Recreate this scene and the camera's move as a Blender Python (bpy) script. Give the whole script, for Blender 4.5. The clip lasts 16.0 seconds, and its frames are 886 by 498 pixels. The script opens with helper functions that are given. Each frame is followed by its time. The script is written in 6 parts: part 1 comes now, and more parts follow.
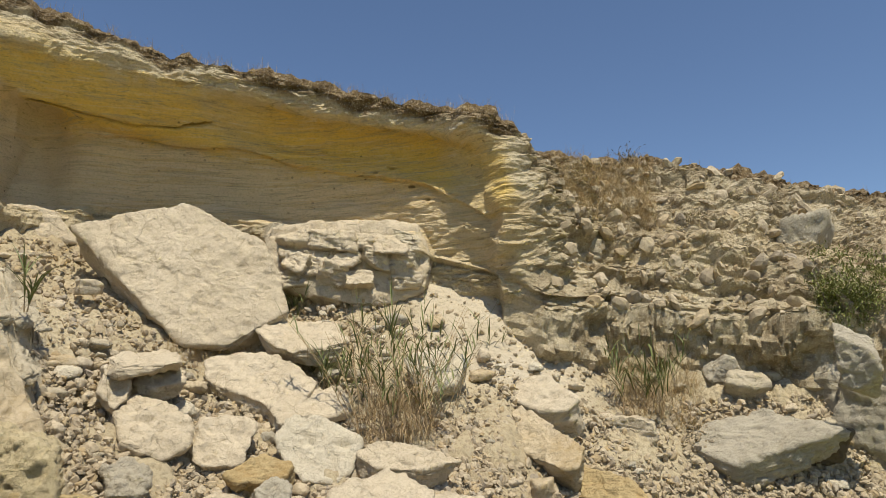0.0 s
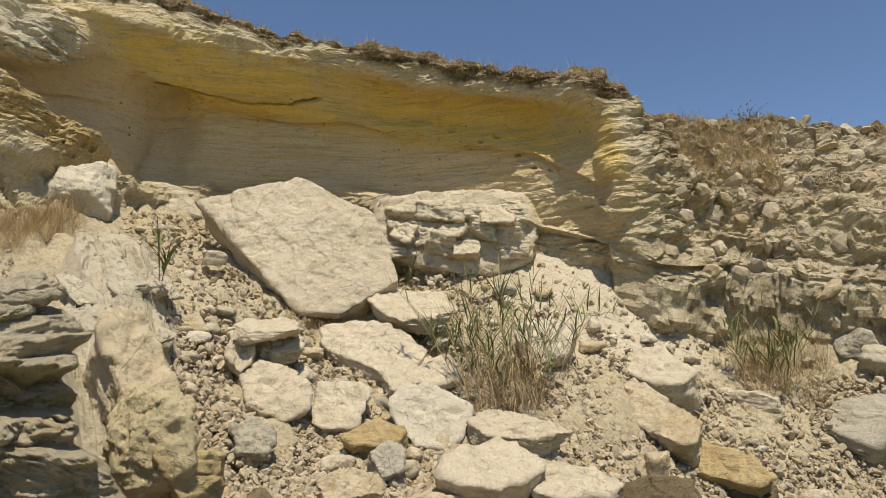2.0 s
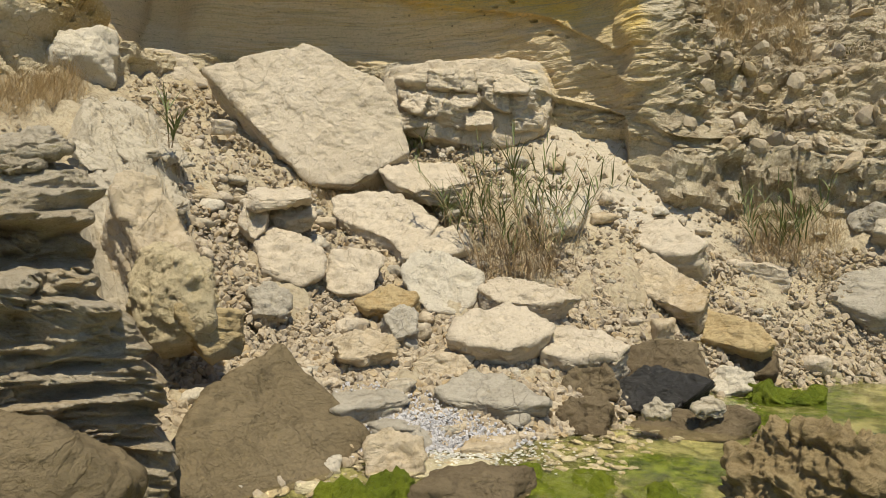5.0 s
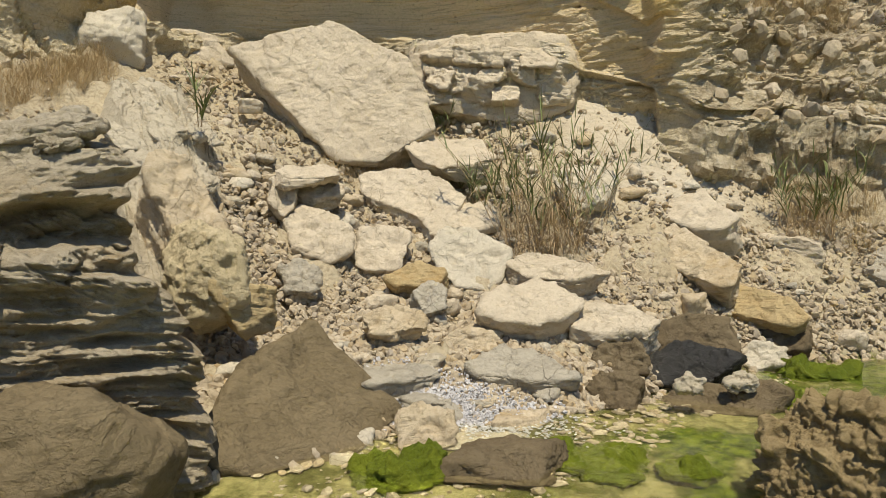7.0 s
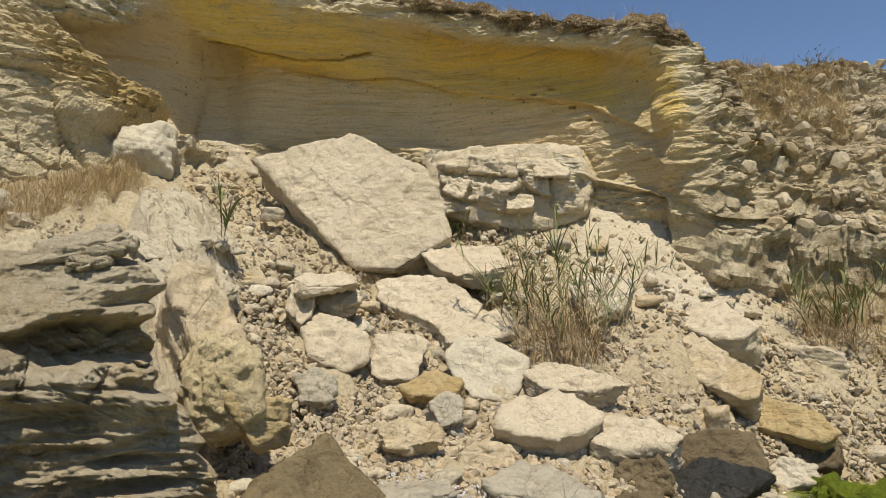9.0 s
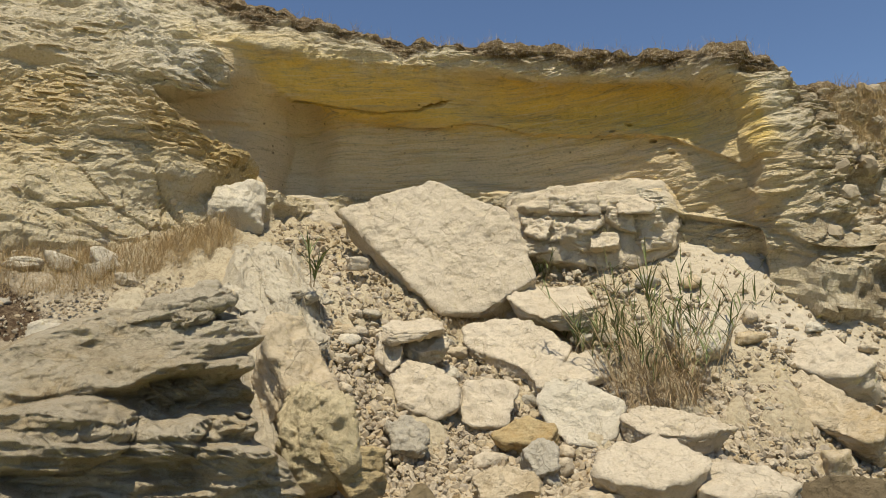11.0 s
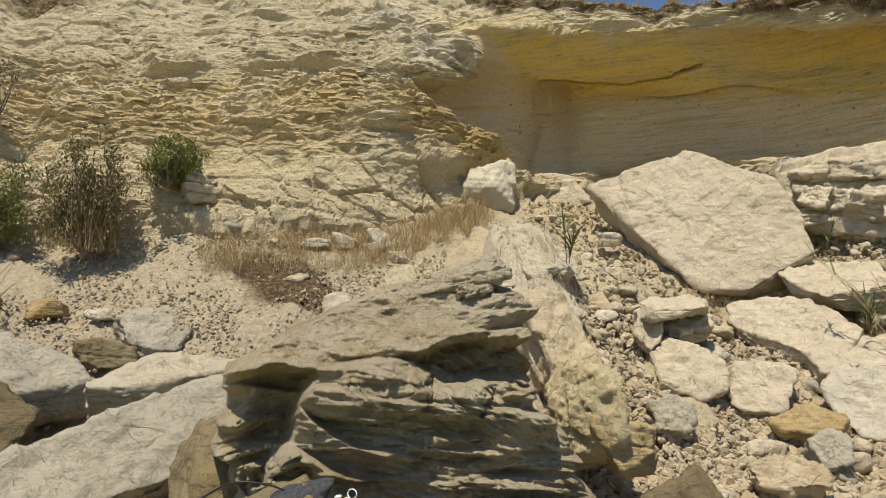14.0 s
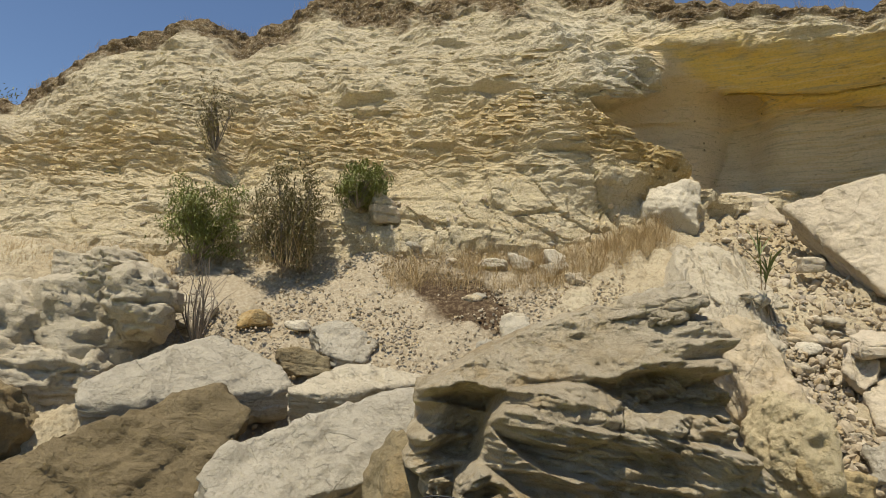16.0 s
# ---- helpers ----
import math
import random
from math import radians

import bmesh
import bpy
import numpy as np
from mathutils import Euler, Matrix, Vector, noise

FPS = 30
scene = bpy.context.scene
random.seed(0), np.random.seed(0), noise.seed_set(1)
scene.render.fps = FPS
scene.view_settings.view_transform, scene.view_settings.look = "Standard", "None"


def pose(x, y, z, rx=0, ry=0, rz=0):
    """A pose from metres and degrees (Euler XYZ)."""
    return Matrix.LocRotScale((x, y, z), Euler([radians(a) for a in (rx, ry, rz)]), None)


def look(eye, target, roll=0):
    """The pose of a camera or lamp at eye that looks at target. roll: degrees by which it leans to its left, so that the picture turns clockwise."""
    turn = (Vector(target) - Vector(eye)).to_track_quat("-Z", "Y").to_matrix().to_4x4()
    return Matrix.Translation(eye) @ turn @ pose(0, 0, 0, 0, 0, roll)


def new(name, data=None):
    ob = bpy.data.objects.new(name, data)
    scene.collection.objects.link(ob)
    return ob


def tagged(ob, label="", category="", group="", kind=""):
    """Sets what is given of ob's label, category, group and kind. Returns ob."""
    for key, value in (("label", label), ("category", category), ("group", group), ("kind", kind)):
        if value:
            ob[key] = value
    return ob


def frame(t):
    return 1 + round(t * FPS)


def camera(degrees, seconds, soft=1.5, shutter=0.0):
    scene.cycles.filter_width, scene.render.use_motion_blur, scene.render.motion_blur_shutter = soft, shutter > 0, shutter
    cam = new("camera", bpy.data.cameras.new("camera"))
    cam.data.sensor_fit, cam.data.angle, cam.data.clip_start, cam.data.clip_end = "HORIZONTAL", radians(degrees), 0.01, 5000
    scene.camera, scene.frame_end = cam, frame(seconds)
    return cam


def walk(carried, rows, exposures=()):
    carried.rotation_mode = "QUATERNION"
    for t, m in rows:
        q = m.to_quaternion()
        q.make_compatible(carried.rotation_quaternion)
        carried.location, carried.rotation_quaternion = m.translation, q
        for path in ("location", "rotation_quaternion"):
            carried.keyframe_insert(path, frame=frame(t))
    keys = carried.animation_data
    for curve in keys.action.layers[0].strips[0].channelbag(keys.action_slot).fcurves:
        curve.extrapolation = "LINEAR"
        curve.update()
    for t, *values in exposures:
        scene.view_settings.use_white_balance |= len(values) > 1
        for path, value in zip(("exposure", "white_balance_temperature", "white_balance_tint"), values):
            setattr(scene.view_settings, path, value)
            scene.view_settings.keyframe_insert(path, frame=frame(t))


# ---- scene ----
cam = camera(66.7, 16.0, soft=0.6)
PATH = [
    (0, (0.35, 0.224, 1.851), (0.142, 2.17, 2.264), -1.5),
    (0.5, (0.353, 0.212, 1.855), (-0.029, 2.129, 2.277), -1.2),
    (1, (0.292, 0.252, 1.872), (-0.173, 2.147, 2.308), -1.0),
    (1.5, (0.267, 0.256, 1.84), (-0.249, 2.149, 2.226), -0.2),
    (2, (0.278, 0.268, 1.839), (-0.234, 2.173, 2.173), -0.4),
    (2.5, (0.272, 0.282, 1.796), (-0.233, 2.202, 2.041), -0.6),
    (3, (0.264, 0.299, 1.761), (-0.245, 2.227, 1.909), -0.1),
    (3.5, (0.227, 0.3, 1.717), (-0.313, 2.225, 1.795), 0.9),
    (4, (0.235, 0.319, 1.701), (-0.306, 2.244, 1.733), 0.4),
    (6.5, (0.21, 0.318, 1.682), (-0.367, 2.233, 1.627), -0.5),
    (7, (0.196, 0.306, 1.67), (-0.422, 2.207, 1.59), -0.5),
    (7.5, (0.198, 0.302, 1.672), (-0.422, 2.202, 1.578), -0.1),
    (8, (0.199, 0.298, 1.703), (-0.389, 2.209, 1.678), 0.4),
    (8.5, (0.185, 0.278, 1.751), (-0.428, 2.18, 1.844), 0.3),
    (9, (0.185, 0.25, 1.793), (-0.468, 2.129, 2.004), -0.2),
    (9.2, (0.183, 0.249, 1.812), (-0.486, 2.119, 2.052), -0.1),
    (11.3, (0.084, 0.257, 1.802), (-0.831, 2.001, 2.148), -1.4),
    (11.5, (0.068, 0.252, 1.798), (-0.9, 1.969, 2.133), -0.9),
    (12, (0.037, 0.22, 1.803), (-1.043, 1.873, 2.121), -1.0),
    (12.5, (0.032, 0.169, 1.803), (-1.105, 1.78, 2.138), -0.5),
    (13, (-0.003, 0.125, 1.798), (-1.239, 1.664, 2.123), -0.3),
    (13.5, (-0.033, 0.094, 1.794), (-1.372, 1.544, 2.119), -0.0),
    (14, (-0.051, 0.069, 1.774), (-1.475, 1.444, 2.06), 0.4),
    (14.5, (-0.061, 0.056, 1.792), (-1.561, 1.344, 2.094), 1.0),
    (15, (-0.08, 0.023, 1.792), (-1.65, 1.219, 2.121), 2.0),
    (15.5, (-0.099, -0.018, 1.792), (-1.736, 1.084, 2.113), 2.3),
    (16, (-0.128, -0.077, 1.787), (-1.84, 0.904, 2.113), 3.5),
]
walk(cam, [(t, look(eye, target, roll)) for t, eye, target, roll in PATH])

# ---- world, sun and exposure ----
world = bpy.data.worlds.new("sky")
scene.world = world
world.use_nodes = True
wn = world.node_tree
sky = wn.nodes.new("ShaderNodeTexSky")
sky.sky_type = "NISHITA"
sky.sun_disc = False
SUN = Vector((0.27, -0.58, 1.42)).normalized()
sky.sun_elevation = math.asin(SUN.z)
sky.sun_rotation = math.atan2(SUN.x, SUN.y)
sky.altitude = 1300.0
sky.air_density, sky.dust_density, sky.ozone_density = 1.0, 0.6, 3.0
wn.links.new(sky.outputs[0], wn.nodes["Background"].inputs[0])
wn.nodes["Background"].inputs[1].default_value = 0.104
sun_data = bpy.data.lights.new("sun", "SUN")
sun_data.energy, sun_data.angle, sun_data.color = 4.35, radians(0.6), (1.0, 0.92, 0.765)
sun = new("sun", sun_data)
sun.matrix_world = look(SUN * 40, (0, 0, 0))
scene.view_settings.exposure = 0.18

# ---- noise ----
rng = np.random.default_rng(7)


def hash01(ix, iy, iz, seed=0):
    h = (ix.astype(np.int64) * 374761393 + iy.astype(np.int64) * 668265263 + iz.astype(np.int64) * 2147483647 + seed * 144665) & 0xFFFFFFFF
    h = ((h ^ (h >> 13)) * 1274126177) & 0xFFFFFFFF
    h = ((h ^ (h >> 16)) * 2246822519) & 0xFFFFFFFF
    return ((h ^ (h >> 15)) & 0xFFFFFF) / float(0xFFFFFF)


def vnoise(p, seed=0):
    """Smooth value noise in -1..1 of points p (n, 3)."""
    i = np.floor(p)
    f = p - i
    u = f * f * f * (f * (f * 6 - 15) + 10)
    i = i.astype(np.int64)
    out = np.zeros(len(p))
    for dx in (0, 1):
        wx = u[:, 0] if dx else 1 - u[:, 0]
        for dy in (0, 1):
            wy = u[:, 1] if dy else 1 - u[:, 1]
            for dz in (0, 1):
                wz = u[:, 2] if dz else 1 - u[:, 2]
                out += wx * wy * wz * hash01(i[:, 0] + dx, i[:, 1] + dy, i[:, 2] + dz, seed)
    return out * 2 - 1


def fbm(p, octaves=4, seed=0, gain=0.5):
    out, a, total = np.zeros(len(p)), 1.0, 0.0
    for k in range(octaves):
        out += a * vnoise(p * (2.03 ** k) + 17.3 * k, seed + k)
        total += a
        a *= gain
    return out / total


def cells(p, seed=0):
    """Distance to the nearest and second nearest of scattered points, and the nearest one's random number."""
    i = np.floor(p).astype(np.int64)
    d1, d2, who = np.full(len(p), 9.0), np.full(len(p), 9.0), np.zeros(len(p))
    for dx in (-1, 0, 1):
        for dy in (-1, 0, 1):
            for dz in (-1, 0, 1):
                cx, cy, cz = i[:, 0] + dx, i[:, 1] + dy, i[:, 2] + dz
                q = np.stack([cx + hash01(cx, cy, cz, seed), cy + hash01(cx, cy, cz, seed + 1), cz + hash01(cx, cy, cz, seed + 2)], 1)
                d = np.linalg.norm(q - p, axis=1)
                near = d < d1
                d2 = np.where(near, d1, np.minimum(d2, d))
                who = np.where(near, hash01(cx, cy, cz, seed + 3), who)
                d1 = np.where(near, d, d1)
    return d1, d2, who


def smooth01(x, a, b):
    t = np.clip((x - a) / (b - a), 0, 1)
    return t * t * (3 - 2 * t)


def ledges(b, p, seed, count):
    """Beds of rock: each runs on at its own depth, and pinches out along its length."""
    k = np.floor(b * count)
    f = b * count - k
    z = np.zeros_like(k)
    deep = hash01(k, z, z, seed)
    deep = 0.35 * deep + 0.65 * (0.5 + 0.5 * vnoise(np.stack([p[:, 0] * 2.6 + 31 * deep, p[:, 1] * 2.6, k * 7.7], 1), seed + 5))
    lip = np.minimum(smooth01(f, 0.0, 0.12), 1 - smooth01(f, 0.90, 1.0))
    return deep * lip


def saw(b):
    """Ledges in profile: each leans out upwards and ends in a flat top."""
    f = b % 1.0
    return f ** 1.3 * (1 - smooth01(f, 0.86, 1.0))


# ---- meshes ----
def mesh_of(name, verts, faces, smooth=True, mats=(), floats=None):
    me = bpy.data.meshes.new(name)
    verts = np.asarray(verts, dtype=np.float32)
    faces = np.asarray(faces, dtype=np.int32)
    n, k = faces.shape
    me.vertices.add(len(verts))
    me.vertices.foreach_set("co", verts.ravel())
    me.loops.add(n * k)
    me.loops.foreach_set("vertex_index", faces.ravel())
    me.polygons.add(n)
    me.polygons.foreach_set("loop_start", np.arange(0, n * k, k, dtype=np.int32))
    me.polygons.foreach_set("use_smooth", np.full(n, smooth, dtype=bool))
    me.update(calc_edges=True)
    me.validate()
    for m in mats:
        me.materials.append(m)
    for key, values in (floats or {}).items():
        at = me.attributes.new(key, "FLOAT", "POINT")
        at.data.foreach_set("value", np.asarray(values, dtype=np.float32))
    return me


def sheet_faces(rows, cols):
    a = (np.arange(rows - 1)[:, None] * cols + np.arange(cols - 1)[None, :]).ravel()
    return np.stack([a, a + 1, a + cols + 1, a + cols], 1)


ICO = {}


def ico(n):
    if n not in ICO:
        bm = bmesh.new()
        bmesh.ops.create_icosphere(bm, subdivisions=n, radius=1.0)
        v = np.array([w.co[:] for w in bm.verts])
        f = np.array([[w.index for w in g.verts] for g in bm.faces])
        bm.free()
        ICO[n] = (v / np.linalg.norm(v, axis=1)[:, None], f)
    return ICO[n]


def chopped(size, seed, cuts=7, detail=4, outline=None, round_off=0.06):
    """A stone: a block of that size, or a plate with that outline, with planes chopped off it. Points and faces."""
    r = np.random.default_rng(seed)
    d, f = ico(detail)
    half = np.array(size) / 2
    normals, dist = [], []
    if outline is None:
        for axis in range(3):
            for s in (-1, 1):
                n = np.zeros(3)
                n[axis] = s
                n += r.normal(0, 0.24, 3)
                normals.append(n)
                dist.append(r.uniform(0.84, 1.04))
    else:
        pts = np.array(outline, float) / half[:2]
        for k in range(len(pts)):
            a, b = pts[k], pts[(k + 1) % len(pts)]
            n = np.array([b[1] - a[1], a[0] - b[0], 0.0])
            n /= np.linalg.norm(n[:2])
            normals.append(n + np.array([0, 0, r.normal(-0.08, 0.10)]))
            dist.append(float(n[:2] @ a))
        normals += [np.array([0, 0, 1.0]), np.array([0, 0, -1.0])]
        dist += [1.0, 1.0]
    for k in range(cuts):
        n = r.normal(0, 1, 3)
        normals.append(n / np.linalg.norm(n))
        dist.append(r.uniform(0.74, 1.08))
    inv = np.full(len(d), 0.0)
    sharp = 1.0 / round_off
    for n, h in zip(normals, dist):
        n = n / np.linalg.norm(n)
        inv += np.maximum(d @ n / max(h, 0.15), 1e-3) ** sharp
    rad = inv ** (-1.0 / sharp)
    return d * rad[:, None] * half, f.copy()


def normals_of(v, f):
    a, b, c = v[f[:, 0]], v[f[:, 1]], v[f[:, 2]]
    fn = np.cross(b - a, c - a)
    out = np.zeros_like(v)
    for k in range(f.shape[1]):
        np.add.at(out, f[:, k], fn)
    return out / np.maximum(np.linalg.norm(out, axis=1), 1e-9)[:, None]


def roughened(v, f, seed, rough=0.05, beds=0.0, bed_count=9.0, grain=0.012, tilt=(0.1, 0.05, 1.0), pits=0.0):
    """Weathers a stone: lumps, beds that stand out, grain and pits."""
    n = normals_of(v, f)
    off = np.array([seed * 3.1, seed * 1.7, seed * 0.9])
    size = np.ptp(v, axis=0).max()
    q = v + off
    h = 0.35 * rough * fbm(q * 3.4 / max(size, 0.3), 4, seed)
    h += 0.35 * rough * (1 - 2 * np.abs(fbm(q * 6.0 / max(size, 0.3), 3, seed + 2)))
    d1, d2, who = cells(q * 4.5 / max(size, 0.35), seed + 4)
    h += 0.9 * rough * (who - 0.5) * smooth01(d2 - d1, 0.0, 0.05)
    d1, d2, who = cells(q * np.array([6.0, 6.0, 11.0]), seed + 5)
    h += 0.6 * rough * (who - 0.5) * smooth01(d2 - d1, 0.0, 0.06)
    if beds:
        t = np.array(tilt) / np.linalg.norm(tilt)
        b = v @ t + 0.06 * fbm(q * 1.7, 2, seed + 9)
        side = 1 - np.abs(n @ t) ** 2
        h += beds * (ledges(b, q, seed, bed_count) - 0.5) * side
        h += 0.4 * beds * (ledges(b, q * 1.7, seed + 11, bed_count * 2.7) - 0.5) * side
    h += grain * fbm(q * 11, 3, seed + 3)
    if pits:
        d1, d2, who = cells(q * 19 + 0.6 * np.stack([fbm(q * 5, 2, seed + k) for k in (1, 2, 3)], 1), seed)
        h += pits * (np.clip(0.5 - d1, 0, 1) * 1.6 - 0.4) * smooth01(fbm(q * 2.2, 2, seed + 8), -0.25, 0.25)
        h += 0.35 * pits * fbm(q * 16, 2, seed + 6)
    return v + n * h[:, None]


def placed(v, loc, yaw=0.0, pitch=0.0, roll=0.0):
    m = np.array(Euler([radians(pitch), radians(roll), radians(yaw)]).to_matrix())
    return v @ m.T + np.array(loc)

# ---- the plan: angles to the left of +y round the middle of the bay, and ranges from it ----
MID = (0.1, 0.2)
G_ANGLE = (-75, -40, -28, -16, -8, 0, 8, 16, 24, 32, 38, 44, 52, 60, 68, 76, 90, 112, 130)
G_SHORE = (14, 12, 11.0, 9.6, 8.2, 6.4, 5.7, 5.5, 5.0, 4.6, 4.4, 4.3, 4.2, 4.2, 4.2, 4.5, 5.0, 6.0, 9.0)
G_LOW_R = (14.8, 12.8, 11.7, 10.5, 9.5, 8, 7.6, 7.8, 7.6, 7, 6.5, 6.5, 7, 7, 7.2, 7.4, 7.9, 9, 12)
G_LOW_Z = (0.5, 0.6, 0.6, 0.6, 0.7, 0.6, 0.65, 0.75, 0.65, 0.6, 0.7, 0.9, 1, 0.7, 0.5, 0.5, 0.6, 0.6, 1.2)
G_MID_R = (15.5, 13.4, 12.3, 11.4, 11, 9.8, 9.6, 9.8, 9.8, 9.8, 9.2, 9.2, 9.2, 8.7, 8.7, 9.2, 10.5, 11.5, 14)
G_MID_Z = (1.6, 1.6, 1.7, 1.6, 1.75, 1.8, 1.85, 1.9, 2.1, 2.7, 2.8, 2.9, 2.7, 2.3, 2.05, 2.05, 2.6, 2.6, 2.6)
G_FOOT_R = (16.5, 14.2, 13, 12.5, 12.3, 12.1, 12.2, 12.8, 13.6, 13.7, 13.2, 11.6, 10.8, 10.6, 10.8, 11.6, 13.5, 14.5, 17)
G_FOOT_Z = (2.6, 2.6, 2.6, 2.85, 3.1, 3.65, 4.0, 4.4, 4.8, 5.0, 4.95, 4.4, 3.75, 3.72, 3.6, 3.5, 3.45, 3.2, 3.0)


def polar(x, y):
    x, y = np.asarray(x, float) - MID[0], np.asarray(y, float) - MID[1]
    return np.degrees(np.arctan2(-x, y)), np.hypot(x, y)


def base_ground(x, y):
    """Height of the sloping ground, before its roughness."""
    a, r = polar(x, y)
    away = smooth01(np.abs(a - 20), 95, 125)
    g = [np.interp(a, G_ANGLE, c) for c in (G_SHORE, G_LOW_R, G_LOW_Z, G_MID_R, G_MID_Z, G_FOOT_R, G_FOOT_Z)]
    rs, r1, z1, r2, z2, r3, z3 = g
    z = np.where(r < rs, -0.06 - 0.42 * np.clip(1 - r / rs, 0, 1) ** 0.8, 0.0)
    z = np.where((r >= rs) & (r < r1), -0.06 + (z1 + 0.06) * (r - rs) / (r1 - rs), z)
    z = np.where((r >= r1) & (r < r2), z1 + (z2 - z1) * (r - r1) / (r2 - r1), z)
    z = np.where((r >= r2) & (r < r3), z2 + (z3 - z2) * np.clip((r - r2) / (r3 - r2), 0, 1) ** 1.15, z)
    z = np.where(r >= r3, z3 + 0.1 * np.minimum(r - r3, 4), z)
    return z * (1 - away) + away * (-0.45 - 0.06 * np.minimum(r, 40))


def ground_at(x, y):
    return float(base_ground(np.array([x]), np.array([y]))[0])


# ---- materials ----
class Nodes:
    """A short way to write a node material."""

    def __init__(self, name, rough=0.9, spec=0.25):
        self.mat = bpy.data.materials.new(name)
        self.mat.use_nodes = True
        self.tree = self.mat.node_tree
        self.bsdf = self.tree.nodes["Principled BSDF"]
        self.bsdf.inputs["Roughness"].default_value = rough
        self.bsdf.inputs["Specular IOR Level"].default_value = spec
        geo = self.tree.nodes.new("ShaderNodeNewGeometry")
        info = self.tree.nodes.new("ShaderNodeObjectInfo")
        self.pos = geo.outputs["Position"]
        self.normal = geo.outputs["Normal"]
        self.island = geo.outputs["Random Per Island"]
        self.chance = info.outputs["Random"]

    def put(self, socket, value):
        if isinstance(value, bpy.types.NodeSocket):
            self.tree.links.new(value, socket)
        elif isinstance(value, (tuple, list)) and len(value) == 3 and socket.type == "RGBA":
            socket.default_value = (*value, 1)
        else:
            socket.default_value = value

    def noise(self, scale, detail=4, rough=0.55, vec=None, stretch=None, warp=0.0):
        vec = vec or self.pos
        if stretch:
            m = self.tree.nodes.new("ShaderNodeMapping")
            self.put(m.inputs["Vector"], vec)
            m.inputs["Scale"].default_value = stretch
            vec = m.outputs[0]
        n = self.tree.nodes.new("ShaderNodeTexNoise")
        self.put(n.inputs["Vector"], vec)
        n.inputs["Scale"].default_value = scale
        n.inputs["Detail"].default_value = detail
        n.inputs["Roughness"].default_value = rough
        n.inputs["Distortion"].default_value = warp
        return n.outputs["Fac"]

    def voronoi(self, scale, feature="F1", vec=None):
        n = self.tree.nodes.new("ShaderNodeTexVoronoi")
        n.feature = feature
        n.inputs["Scale"].default_value = scale
        self.put(n.inputs["Vector"], vec or self.pos)
        return n.outputs["Distance"]

    def chips(self, scale, vec=None):
        """A level for each of many small broken facets."""
        n = self.tree.nodes.new("ShaderNodeTexVoronoi")
        n.inputs["Scale"].default_value = scale
        self.put(n.inputs["Vector"], vec or self.pos)
        return self.axis(n.outputs["Color"], 0)

    def shift(self, amount, scale):
        """The place, shifted about by noise, for cracks that wander."""
        n = self.tree.nodes.new("ShaderNodeTexNoise")
        n.inputs["Scale"].default_value = scale
        self.put(n.inputs["Vector"], self.pos)
        m = self.tree.nodes.new("ShaderNodeMix")
        m.data_type = "VECTOR"
        m.inputs["Factor"].default_value = amount
        self.put(m.inputs[4], self.pos)
        add = self.tree.nodes.new("ShaderNodeVectorMath")
        self.put(add.inputs[0], self.pos)
        self.put(add.inputs[1], n.outputs["Color"])
        self.put(m.inputs[5], add.outputs[0])
        return m.outputs[1]

    def ramp(self, fac, *stops):
        n = self.tree.nodes.new("ShaderNodeValToRGB")
        self.put(n.inputs[0], fac)
        e = n.color_ramp.elements
        while len(e) < len(stops):
            e.new(0.5)
        for k, (at, c) in enumerate(stops):
            e[k].position = at
            e[k].color = (*c, 1) if isinstance(c, (tuple, list)) else (c, c, c, 1)
        return n.outputs[0]

    def mix(self, fac, a, b, mode="MIX"):
        n = self.tree.nodes.new("ShaderNodeMix")
        n.data_type, n.blend_type = "RGBA", mode
        self.put(n.inputs[0], fac)
        self.put(n.inputs[6], a)
        self.put(n.inputs[7], b)
        return n.outputs[2]

    def math(self, op, a, b=0.0, c=0.0):
        n = self.tree.nodes.new("ShaderNodeMath")
        n.operation = op
        for s, v in zip(n.inputs, (a, b, c)):
            self.put(s, v)
        return n.outputs[0]

    def attr(self, name):
        n = self.tree.nodes.new("ShaderNodeAttribute")
        n.attribute_name = name
        return n.outputs["Fac"]

    def axis(self, vec, which):
        n = self.tree.nodes.new("ShaderNodeSeparateXYZ")
        self.put(n.inputs[0], vec)
        return n.outputs[which]

    def finish(self, colour, height=None, strength=0.6, depth=0.03):
        self.put(self.bsdf.inputs["Base Color"], colour)
        if height is not None:
            b = self.tree.nodes.new("ShaderNodeBump")
            b.inputs["Strength"].default_value = strength
            b.inputs["Distance"].default_value = depth
            self.put(b.inputs["Height"], height)
            self.put(self.bsdf.inputs["Normal"], b.outputs[0])
        return self.mat


